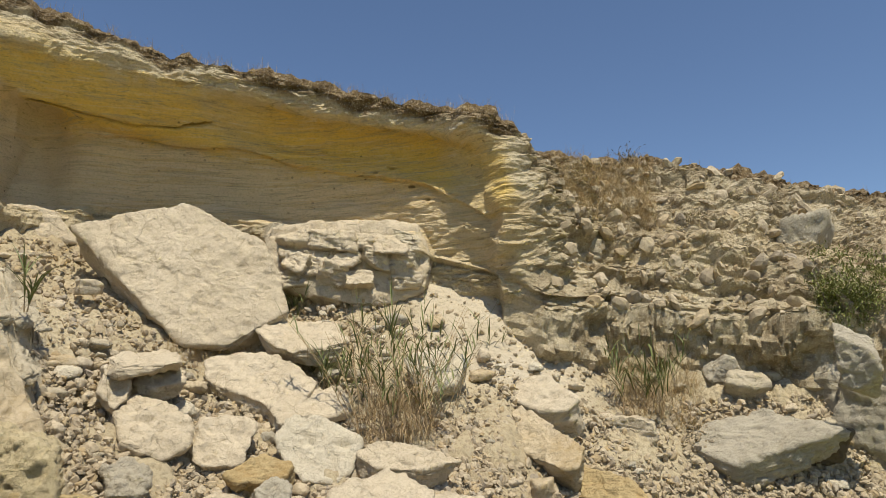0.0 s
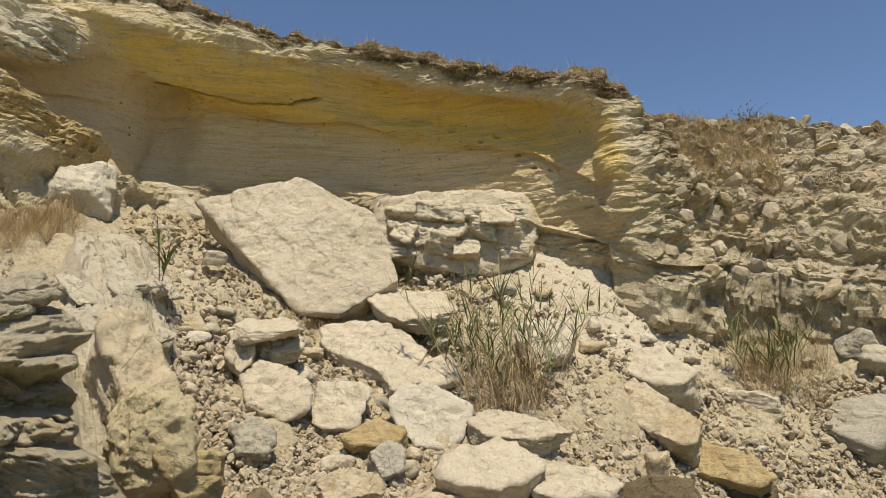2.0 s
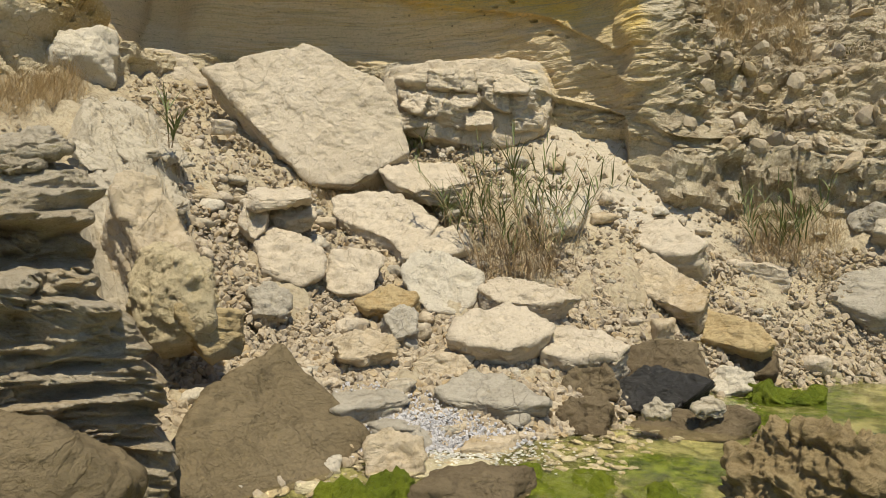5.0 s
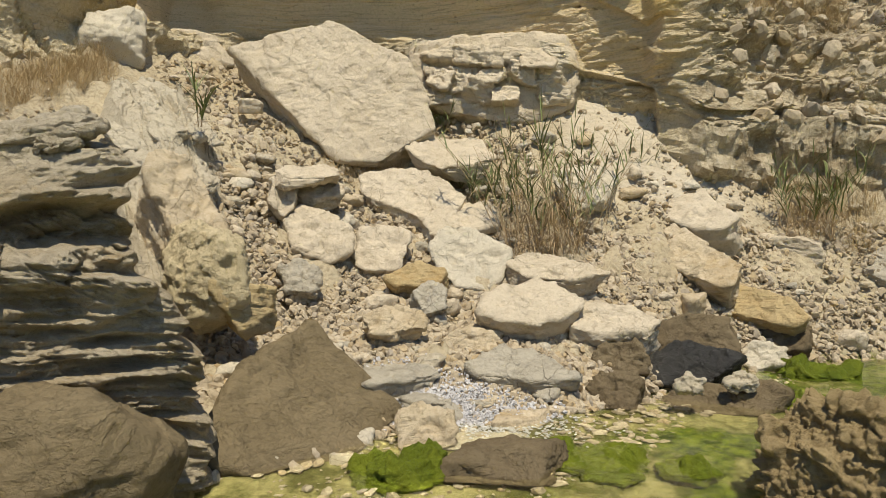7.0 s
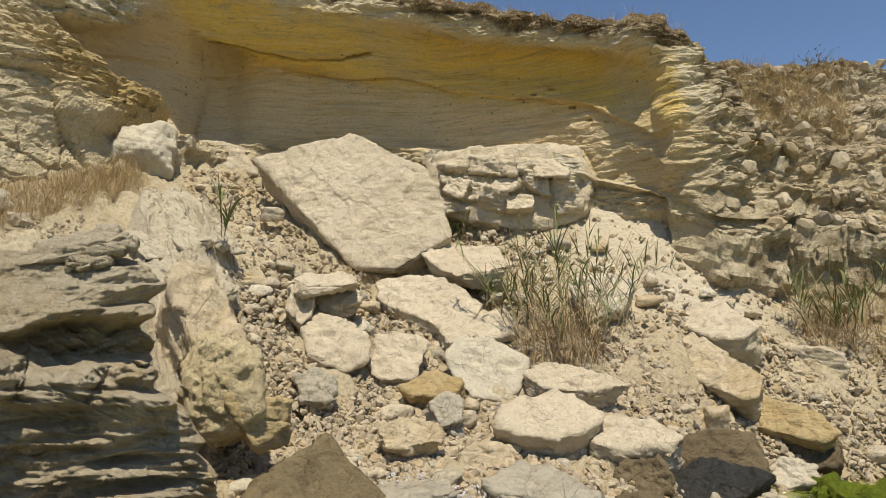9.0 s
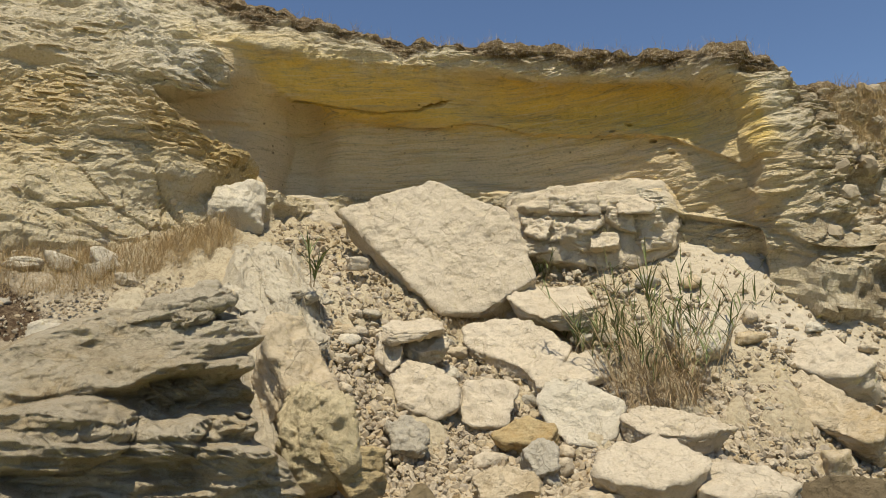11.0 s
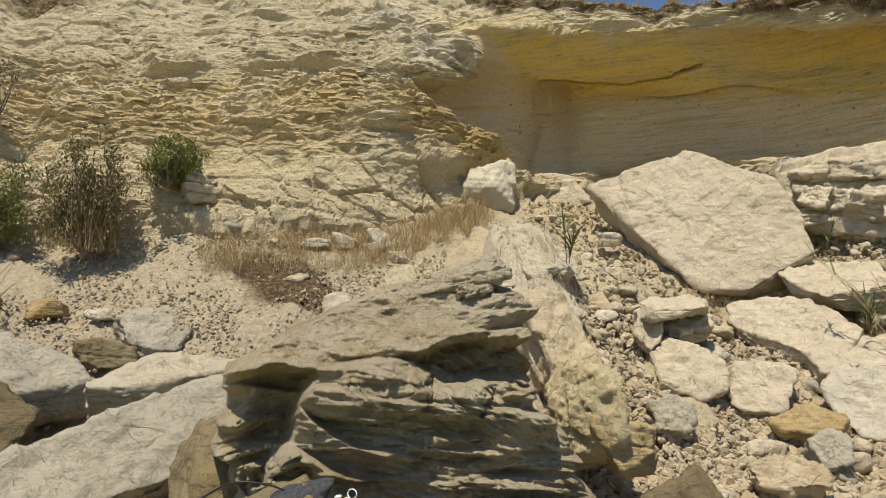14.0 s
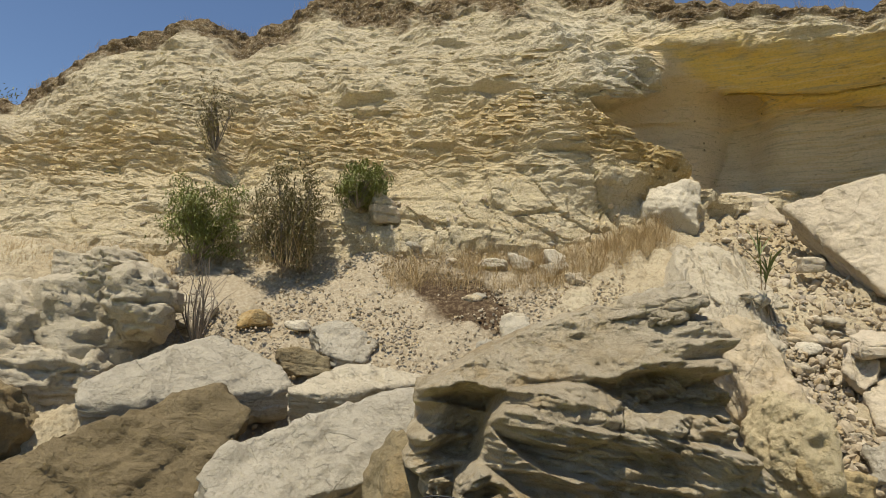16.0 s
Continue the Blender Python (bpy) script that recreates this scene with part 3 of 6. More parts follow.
WHITE_Z = (4.8, 4.8, 4.89, 5.18, 5.81, 5.83, 5.77, 5.76, 5.95, 6.13, 6.47, 6.72, 6.98, 7.28, 7.33, 7.51, 7.7, 7.6, 7.72, 8.13, 8.16, 8.21, 8.1, 8.09, 7.72, 6.55, 6.2)
EDGE_R = (20, 18, 17.1, 15.3, 15.1, 15.1, 13.7, 12.13, 11.34, 11.13, 11.44, 11.63, 11.7, 11.85, 12, 12.2, 12.4, 12.9, 13.4, 14.1, 14.7, 15.6, 16.6, 17, 17.7, 19.3, 22)
EDGE_Z = (5.5, 5.5, 5.54, 5.73, 6.6, 6.51, 6.19, 6.17, 6.4, 6.6, 6.88, 7.22, 7.45, 7.75, 7.84, 8.18, 8.57, 9.19, 9.67, 10.22, 10.34, 10.12, 9.44, 9.54, 8.75, 7.29, 7)


def cliff_line(values, ang):
    v = np.interp(ang, C_ANGLE, values)
    k = np.exp(-np.linspace(-2, 2, 9) ** 2)
    pad = np.pad(v, 4, mode="edge")
    return np.convolve(pad, k / k.sum(), "valid")


def rock_flakes(q, n, a, v, floats, share, plain, deep_in):
    """Broken ends of thin beds that stick out of the cliff, lying along its bedding."""
    r = np.random.default_rng(95)
    zone = (a > 42) * (a < 93) * (v > 1.5) * (v < 5.0) * 1.0 + 0.10 * (a < -3) * (a > -30) * (v > 0.1) * (v < 5.6)
    w = zone * share * (1 - 0.55 * plain) * (1 - deep_in) * (1 - floats["pale"])
    w = w * smooth01(fbm(q * np.array([0.9, 0.9, 2.2]), 3, 96), -0.15, 0.25)
    at = r.choice(len(q), 2600, p=w / w.sum())
    count = len(at)
    wide = 0.035 + 0.20 * r.random(count) ** 3.2
    deep, thick = wide * r.uniform(0.3, 0.55, count), r.uniform(0.010, 0.028, count) + 0.10 * wide
    ang = np.linspace(0, 2 * math.pi, 8)[:7][None, :] + r.uniform(-0.3, 0.3, (count, 7))
    rad = r.uniform(0.65, 1.15, (count, 7))
    X, Y = np.cos(ang) * rad * wide[:, None], np.sin(ang) * rad * deep[:, None]
    o = n[at] * np.array([1, 1, 0])
    o /= np.maximum(np.linalg.norm(o, axis=1), 1e-6)[:, None]
    t = np.stack([-o[:, 1], o[:, 0], 0.05 * o[:, 1] + r.normal(0, 0.07, count)], 1)
    dip = r.normal(-0.08, 0.10, count)
    mid = q[at] - o * (deep * r.uniform(0.25, 0.75, count))[:, None]
    rings = []
    for up, shrink in ((0.5, 0.92), (-0.5, 1.0)):
        p = mid[:, None, :] + shrink * (X[:, :, None] * t[:, None, :] + Y[:, :, None] * (o + np.array([0, 0, 1.0]) * dip[:, None])[:, None, :])
        p[:, :, 2] += up * thick[:, None] + r.normal(0, 0.004, X.shape)
        rings.append(p)
    verts = np.concatenate(rings, 1).reshape(-1, 3)
    one = [(0, k, k + 1) for k in range(1, 6)] + [(7, 7 + k + 1, 7 + k) for k in range(1, 6)]
    for k in range(7):
        b = (k + 1) % 7
        one += [(k, 7 + k, 7 + b), (k, 7 + b, b)]
    faces = (np.array(one)[None] + 14 * np.arange(count)[:, None, None]).reshape(-1, 3)
    me = mesh_of("rock_flakes", verts, faces, False, [CLIFF], {k: np.repeat(np.clip(f[at], 0, 1), 14) for k, f in floats.items()})
    tagged(new("rock_flakes", me), "thin broken ends of limestone beds sticking out of the cliff", "rock", kind="stuff")


SURFACE = {}


def cliff_surface(a, v):
    """The place on the weathered cliff at that angle and level."""
    i = int(np.clip(np.searchsorted(SURFACE["steps"], v), 0, len(SURFACE["steps"]) - 1))
    j = int(np.clip(np.searchsorted(SURFACE["ang"], a), 0, len(SURFACE["ang"]) - 1))
    return tuple(SURFACE["q"][i, j])


def build_cliff():
    ang = np.concatenate([np.arange(-75, -31, 1.0), np.arange(-31, 98, 0.165), np.arange(98, 130, 1.0)])
    lines_r = [cliff_line(c, ang) for c in (FOOT_R, BAND_R, BACK_R, ROOF_R, LIP_R, WHITE_R, EDGE_R)]
    lines_z = [cliff_line(c, ang) for c in (FOOT_Z, BAND_Z, BACK_Z, ROOF_Z, LIP_Z, WHITE_Z, EDGE_Z)]
    lines_r = [lines_r[0] + 0.25] + lines_r + [lines_r[-1] + 1.2, lines_r[-1] + 6, lines_r[-1] + 60]
    lines_z = [lines_z[0] - 1.3] + lines_z + [lines_z[-1] + 0.05, lines_z[-1] + 0.5, lines_z[-1] + 2.5]
    level = [-1, 0, 1, 2, 3, 4, 5, 6, 6.6, 7, 8]
    steps = np.concatenate([np.linspace(-1, 0, 14, endpoint=False), np.linspace(0, 6, 340, endpoint=False), np.linspace(6, 6.6, 20, endpoint=False), np.linspace(6.6, 8, 14)])
    rr, zz = np.array(lines_r), np.array(lines_z)
    R = np.empty((len(steps), len(ang)))
    Z = np.empty_like(R)
    for j in range(len(ang)):
        R[:, j] = np.interp(steps, level, rr[:, j])
        Z[:, j] = np.interp(steps, level, zz[:, j])
    k = np.array([1, 2, 3, 4, 3, 2, 1.0])
    k /= k.sum()
    for M in (R, Z):
        S = np.apply_along_axis(lambda c: np.convolve(np.pad(c, 3, mode="edge"), k, "valid"), 0, M)
        M[14:354] = S[14:354]
    A = np.tile(ang, (len(steps), 1))
    V = np.tile(steps[:, None], (1, len(ang)))
    x = MID[0] - R * np.sin(np.radians(A))
    y = MID[1] + R * np.cos(np.radians(A))
    P = np.stack([x, y, Z], 2)
    nrm = np.cross(np.gradient(P, axis=1), np.gradient(P, axis=0))
    nrm /= np.maximum(np.linalg.norm(nrm, axis=2), 1e-9)[:, :, None]
    p, n, a, v = P.reshape(-1, 3), nrm.reshape(-1, 3), A.ravel(), V.ravel()
    out = np.stack([MID[0] - p[:, 0], MID[1] - p[:, 1], np.zeros(len(p))], 1)
    n = n * np.sign((n * out).sum(1).mean())
    end_yellow = np.interp(v, (0, 2.6, 3.3, 5.0), (35.6, 36.2, 37.8, 44.5))
    end_face = np.interp(v, (0, 1.44, 2.13, 2.88, 3.62, 3.74, 5.2), (39.8, 41.3, 44.2, 47.1, 49.4, 45.0, 46.2)) + 1.3 * fbm(p * 1.4, 4, 34)
    pale = smooth01(a + 1.5 * fbm(p * 1.3, 3, 35), end_yellow - 1.6, end_yellow + 1.2) * (1 - smooth01(a, end_face - 0.4, end_face + 0.5)) * smooth01(v, 0.2, 0.8) * (1 - smooth01(v, 4.7, 5.2))
    rusty = smooth01(a, end_face - 0.3, end_face + 0.3) * (1 - smooth01(a, end_face + 2.5, end_face + 6)) * smooth01(v, 0.1, 0.5) * (1 - smooth01(v, 2.6, 3.3))
    wave = 0.9 * fbm(p * 1.5, 3, 33)
    hollow = smooth01(a + wave, -1.4, -0.5) * (1 - smooth01(a + 1.5 * fbm(p * 1.3, 3, 35), end_yellow + 0.5, end_yellow + 6)) * smooth01(v, 0.35, 0.9) * (1 - smooth01(v, 5.0, 5.6))
    deep_in = smooth01(a + wave, -1.2, 0.4) * (1 - smooth01(a, end_face - 0.5, end_face + 0.8)) * smooth01(v, 0.4, 1.0) * (1 - smooth01(v, 4.6, 5.2))
    soil = smooth01(v + 0.7 * fbm(p * 1.6, 4, 31), 5.35, 5.75)
    bed = p[:, 2] + 0.05 * p[:, 0] + 0.10 * fbm(p * 0.45, 3, 41) + 0.025 * fbm(p * 3.5, 2, 42)
    flat = deep_in * (0.55 + 0.25 * smooth01(a, 14, 22))
    strong = (1 - flat) * (1 - smooth01(v, 6.0, 6.4)) * smooth01(v, -1, -0.6)
    west, east = smooth01(a, 44, 50), 1 - smooth01(a + wave, -2.6, -0.8)
    thin_zone = smooth01(a, end_face, end_face + 1) * smooth01(v + 0.4 * vnoise(p * 0.8, 44), 1.9, 2.5) * (1 - smooth01(v + 0.4 * vnoise(p * 0.8, 45), 3.9, 4.4))
    plain = smooth01(a, 44, 47) * (1 - smooth01(v + 0.5 * vnoise(p * 0.7, 46), 1.7, 2.4)) * (1 - smooth01(a, 68, 76)) * smooth01(v, -0.4, 0.2)
    flaky = np.clip(0.45 * smooth01(fbm(p * np.array([0.5, 0.5, 1.1]), 3, 43), -0.15, 0.35) + thin_zone, 0, 1) * (1 - 0.6 * plain)
    q = np.stack([p[:, 0], p[:, 1], bed], 1)
    # bedded rock
    h = strong * 0.10 * (1 - 2 * np.abs(fbm(p * np.array([0.9, 0.9, 1.8]), 4, 52))) * (1 - 0.5 * plain)
    h += strong * 0.10 * (ledges(bed, p * 0.6, 61, 2.1) - 0.4) * (1 - 0.5 * plain)
    for scale, high, edge, seed in (((1.3, 1.3, 2.6), 0.17, 0.07, 71), ((2.0, 2.0, 7.0), 0.11, 0.06, 171), ((3.8, 3.8, 15.0), 0.055, 0.05, 271), ((8.0, 8.0, 26.0), 0.022, 0.0, 371)):
        d1, d2, who = cells(q * np.array(scale) + 0.5 * fbm(p * 1.6, 3, seed + 1)[:, None], seed)
        step = (who - 0.5) * (smooth01(d2 - d1, 0.0, edge) if edge else 1.0)
        amount = 0.40 + 0.60 * flaky if scale[2] > 5 else 0.5
        h += strong * high * step * amount * (1 - 0.88 * plain)
    # thin beds that weather back one behind another
    h += strong * 0.13 * (ledges(bed + 0.02 * fbm(p * 2.5, 2, 63), p * 1.5, 64, 9.0) - 0.4) * thin_zone
    # massive rock at the western foot, parted by slanting joints
    slant = p @ np.array([0.25, 0.55, 0.8])
    d1, d2, who = cells(np.stack([slant * 1.3, p[:, 1] * 0.7 - p[:, 2] * 0.35, p[:, 0] * 0.5], 1) + 0.25 * fbm(p * 1.1, 3, 65)[:, None], 66)
    h += plain * (0.20 * (who - 0.5) * smooth01(d2 - d1, 0.0, 0.05) - 0.05 * (1 - smooth01(d2 - d1, 0.0, 0.04)))
    d1, d2, who = cells(np.stack([slant * 3.4, p[:, 1] * 2.2, p[:, 2] * 1.3], 1) + 0.3 * fbm(p * 2.1, 3, 67)[:, None], 68)
    h += plain * 0.05 * (who - 0.5)
    # the tumbled eastern slope: broken blocks of all sizes in earth
    h *= 1 - 0.8 * east
    rough = 0.20 * (1 - 2.4 * np.abs(fbm(p * np.array([0.55, 0.55, 0.8]), 5, 53, 0.55)))
    for scale, high, edge, seed in ((1.05, 0.24, 0.10, 471), (2.3, 0.20, 0.10, 481), (5.0, 0.10, 0.06, 491), (10.0, 0.05, 0.0, 495)):
        d1, d2, who = cells(p * np.array([scale, scale, scale * 1.5]) + 0.4 * fbm(p * scale, 2, seed + 1)[:, None], seed)
        rough += high * (who - 0.45) * (smooth01(d2 - d1, 0.0, edge) if edge else 1.0) * smooth01(who, 0.15, 0.5)
    for low, deep, seed in ((0.62, 0.13, 54), (1.25, 0.12, 55), (5.1, 0.16, 57)):
        at = low + 0.16 * vnoise(np.stack([a * 0.25, 0 * a, 0 * a], 1), seed) + 0.05 * vnoise(p * 3, seed + 1)
        rough += deep * (smooth01(v, at, at + 0.06) - smooth01(v, at + 0.12, at + 0.75)) * np.clip(0.5 + 1.2 * vnoise(p * 0.9, seed + 2), 0, 1)
        rough -= 0.5 * deep * np.exp(-((v - at + 0.12) / 0.09) ** 2)
    h += east * rough * (1 - smooth01(v, 6.0, 6.4)) * smooth01(v, -1, -0.6)
    # debris banked against its foot
    h += 0.36 * east * (1 - smooth01(v, 0.1, 1.3)) + 0.12 * east * (1 - smooth01(v, 0.2, 1.5)) * fbm(p * 2.0, 4, 58)
    h += 0.26 * fbm(p * 0.55, 4, 51) * (1 - 0.75 * deep_in)
    h += 0.045 * fbm(p * 3.1, 4, 81, 0.6) * (1 - 0.6 * deep_in) + 0.03 * fbm(p * 9, 3, 82) * (1 - 0.4 * deep_in)
    # the back of the hollow stands under its brow, above a pale shelf; a low recess opens where the shelf ends
    h -= 0.36 * smooth01(a + wave, -0.6, 1.6) * (1 - smooth01(a, 19, 27)) * smooth01(v - np.interp(a, (6.0, 7.5), (-0.60, 0.0)), 0.95, 1.25) * (1 - smooth01(v, 4.5, 5.2))
    shelf_top = np.interp(a, (6, 13, 20), (0.92, 1.0, 0.80)) + 0.06 * vnoise(p * 2.2, 58)
    shelf = smooth01(a + 0.7 * wave, 6.4, 6.8) * (1 - smooth01(a + wave, 18.5, 20.5)) * (1 - smooth01(v, shelf_top, shelf_top + 0.06))
    d1, d2, who = cells(p * np.array([1.9, 1.9, 1.5]) + 0.3 * fbm(p * 2, 2, 59)[:, None], 60)
    h += shelf * (0.30 - 0.25 * smooth01(v, 0.0, 0.9) + 0.26 * (who - 0.5) * smooth01(d2 - d1, 0.0, 0.08) + 0.09 * (ledges(bed, p * 1.4, 62, 8.0) - 0.5) - 0.25 * (who > 0.86))
    recess = smooth01(a + 0.5 * wave, -0.4, 0.6) * (1 - smooth01(a + 0.5 * wave, 6.5, 7.3))
    h += recess * (0.04 * np.exp(-((v - 1.05) / 0.35) ** 2) - 0.40 * (1 - smooth01(v, 0.42, 0.58)))
    h -= 0.40 * pale * (1 - smooth01(v, 3.4, 4.2))
    # the western rock stands proud of the smooth face, along a slanting rim with a pitted underside
    rim = smooth01(a, end_face - 0.1, end_face + 0.25) * (1 - smooth01(a, end_face + 5, end_face + 14)) * smooth01(v, 0.9, 1.7) * (1 - smooth01(v, 5.0, 5.6))
    h += 0.30 * rim
    near_rim = np.exp(-((a - end_face - 1.6) / 1.8) ** 2) * smooth01(v, 0.2, 0.6) * (1 - smooth01(v, 3.5, 3.8))
    d1, d2, who = cells(p * np.array([4.6, 4.6, 6.0]), 56)
    h -= near_rim * 0.22 * (1 - smooth01(d1, 0.16, 0.36)) * (who > 0.35)
    # rows of small holes in the ochre beds
    d1, d2, who = cells(np.stack([p[:, 0] * 2.6, p[:, 1] * 2.6, bed * 5.5], 1), 155)
    h -= 0.16 * deep_in * (1 - smooth01(a, 14, 20)) * (1 - smooth01(d1, 0.10, 0.20)) * (who > 0.55) * smooth01(v, 1.3, 1.7) * (1 - smooth01(v, 3.4, 3.9))
    # a long overhanging bed and a gully in the western cliff, and the sill where the yellow roof ends
    h += 0.26 * west * (smooth01(v, 3.98, 4.03) - smooth01(v, 4.05, 4.9)) * smooth01(a, 54, 58) * (1 - smooth01(a, 74, 77)) * np.clip(0.6 + vnoise(p * 1.5, 85), 0, 1)
    h -= 0.26 * np.exp(-((a - 79.3 + 1.3 * vnoise(p * 1.2, 86)) / 1.5) ** 2) * smooth01(v, 1.0, 1.8) * (1 - smooth01(v, 5.6, 6.0))
    sill = 3.02 + 0.22 * np.sin((a - 12) * 0.21) + 0.05 * vnoise(p * 2.0, 87)
    h += 0.10 * deep_in * smooth01(v, sill, sill + 0.05) * (1 - smooth01(v, sill + 0.3, sill + 1.1))
    h += soil * 0.10 * fbm(p * 4.5, 3, 83) + smooth01(v, 6, 6.3) * 0.12 * fbm(p * 2.5, 3, 84)
    lumps = np.exp(-(((a - 48.0) / 3.0) ** 2 + ((v - 4.25) / 0.45) ** 2)) + 0.8 * np.exp(-(((a - 51.5) / 2.0) ** 2 + ((v - 5.0) / 0.3) ** 2))
    h += lumps * (0.22 + 0.40 * fbm(p * 2.3, 4, 88))
    # the hollow's inner corner
    h -= 0.42 * np.exp(-np.abs(a - 36.9 - 0.5 * vnoise(p * 1.5, 37)) / 2.2) * smooth01(v, 0.6, 1.2) * (1 - smooth01(v, 3.2, 3.9))
    # the crack that runs along the roof of the hollow
    line = np.interp(a, (24, 32, 38.5), (4.05, 3.80, 3.68)) + 0.05 * np.sin((a - 17) * 0.33) + 0.05 * vnoise(np.stack([a * 0.9, 0 * a, 0 * a], 1), 91) + 0.03 * vnoise(np.stack([a * 3.1, 0 * a, 0 * a], 1), 92)
    gap = np.exp(-((v - line) / 0.038) ** 2) * smooth01(a, 24.5, 26) * (1 - smooth01(a, 37.5, 39))
    h -= 0.30 * gap
    h = np.where(v > 7.2, 0, h)
    q = p + n * h[:, None]
    SURFACE.update(ang=ang, steps=steps, q=q.reshape(len(steps), len(ang), 3))
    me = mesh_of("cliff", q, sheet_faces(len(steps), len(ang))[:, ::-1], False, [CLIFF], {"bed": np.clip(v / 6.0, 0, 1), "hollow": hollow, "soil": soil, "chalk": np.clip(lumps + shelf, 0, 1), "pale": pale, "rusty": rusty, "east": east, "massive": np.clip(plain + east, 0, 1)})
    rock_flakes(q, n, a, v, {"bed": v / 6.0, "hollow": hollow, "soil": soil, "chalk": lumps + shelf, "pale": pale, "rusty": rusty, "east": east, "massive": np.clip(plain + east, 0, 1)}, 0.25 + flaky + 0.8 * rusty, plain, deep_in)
    structure("cliff", me, "layered cream and ochre limestone cliff with a yellow hollowed overhang", "cliff")


build_cliff()


def build_spur():
    """The spur beside the leaning slab: a pale slope of steep plates, split along joints that run down it."""
    ang, rad = np.arange(32.0, 46.0, 0.06), np.arange(6.3, 11.0, 0.016)
    A, R = np.meshgrid(ang, rad)
    a, r = A.ravel(), R.ravel()
    x, y = MID[0] - r * np.sin(np.radians(a)), MID[1] + r * np.cos(np.radians(a))
    p = np.stack([x, y, base_ground(x, y)], 1)
    east_end = np.interp(r, (6.3, 7.6, 9.0, 10.8), (34.6, 35.0, 35.6, 37.0)) + 1.0 * fbm(p * 1.6, 4, 971)
    inside = smooth01(a, east_end - 2.2, east_end + 2.0) * (1 - smooth01(a + 1.2 * fbm(p * 1.2, 3, 972), 43.0, 44.6)) * smooth01(r, 6.4, 7.0) * (1 - smooth01(r + 0.5 * fbm(p * 1.1, 3, 973), 10.2, 10.7))
    joint = a - 1.15 * r + 0.55 * fbm(p * 0.9, 3, 974)
    z = p[:, 2] - 0.16 + inside * (0.42 + 0.16 * fbm(p * 0.8, 3, 975))
    for count, high, seed in ((0.26, 0.26, 976), (0.62, 0.10, 977)):
        k = joint * count + 0.5 * vnoise(p * 1.3, seed)
        i = np.floor(k)
        z += inside * high * ((k - i) ** 1.4 - 0.5) * (0.35 + 0.9 * hash01(i, 0 * i, 0 * i, seed)) * np.clip(0.55 + 1.1 * vnoise(np.stack([i * 3.7, r * 1.1, 0 * r], 1), seed + 20), 0.1, 1.2)
    d1, d2, who = cells(np.stack([joint * 0.42, r * 0.8, 0 * r], 1) + 0.2 * fbm(p * 2, 2, 979)[:, None], 980)
    z += inside * (0.16 * (who - 0.5) * smooth01(d2 - d1, 0, 0.06))
    z += inside * (0.06 * fbm(p * 4, 5, 981, 0.62) + 0.014 * fbm(p * 18, 2, 982))
    d1, d2, who = cells(np.stack([joint * 1.1, r * 3.2, 0 * r], 1) + 0.3 * fbm(p * 3, 2, 983)[:, None], 984)
    z += inside * 0.07 * (who - 0.5) * smooth01(d2 - d1, 0, 0.08)
    me = mesh_of("bedrock_spur", np.stack([x, y, z], 1), sheet_faces(len(rad), len(ang)), False, [SCARP])
    ob = tagged(new("bedrock_spur", me), "spur of pale limestone split into steep plates below the cliff", "rock")
    # sheets that have parted along the joints and lean on the slope
    g = np.random.default_rng(985)
    for k in range(22):
        sa, sr = g.uniform(36.5, 42.5), g.uniform(7.3, 10.2)
        sx, sy = MID[0] - sr * math.sin(radians(sa)), MID[1] + sr * math.cos(radians(sa))
        size = (g.uniform(0.16, 0.34), g.uniform(0.5, 1.0), g.uniform(0.08, 0.15))
        v, f = chopped(size, 986 + k, 6, 5, None, 0.02)
        v = roughened(v, f, 986 + k, 0.05, 0.05, 16.0, 0.012)
        v = placed(v, (sx, sy, ground_at(sx, sy) + 0.22), sa + g.uniform(2, 14), 36 + g.normal(0, 5), g.uniform(-38, -14))
        new("rock_sheet", mesh_of("rock_sheet", v, f, True, [SCARP])).parent = ob


build_spur()


# ---- stones ----
def rock(name, label, loc, size, turn, seed, mat, cuts=5, detail=0, rough=0.05, beds=0.04, bed_count=7.0, grain=0.012, pits=0.0, tilt=(0.1, 0.05, 1.0), round_off=0.016):
    """A chopped and weathered block of that size, standing at loc, turned by yaw, pitch and roll."""
    most = max(size)
    v, f = chopped(size, seed, cuts, (detail if detail else 6 if most > 1.3 else 5 if most > 0.4 else 4), None, round_off)
    v = roughened(v, f, seed, rough * min(1.0, max(size)), beds * min(1.0, max(size)), bed_count, grain, tilt, pits)
    if mat in (CREAM, WHITE, SCARP, PEACH, GREY):
        # thin sheets have split off its upper side
        q = v + seed * 1.37
        split = vnoise(q * np.array([2.6, 2.6, 0.4]) / most ** 0.5, seed) + 0.45 * vnoise(q * 7, seed + 1)
        v[:, 2] -= np.where(v[:, 2] > size[2] * 0.22, 0.020 * (split > 0.1) + 0.016 * (split > 0.5), 0) * min(1, most)
    v = placed(v, (0, 0, 0), *turn)
    ob = new(name, mesh_of(name, v, f, True, [mat]))
    ob.location = loc
    return tagged(ob, label, "rock")


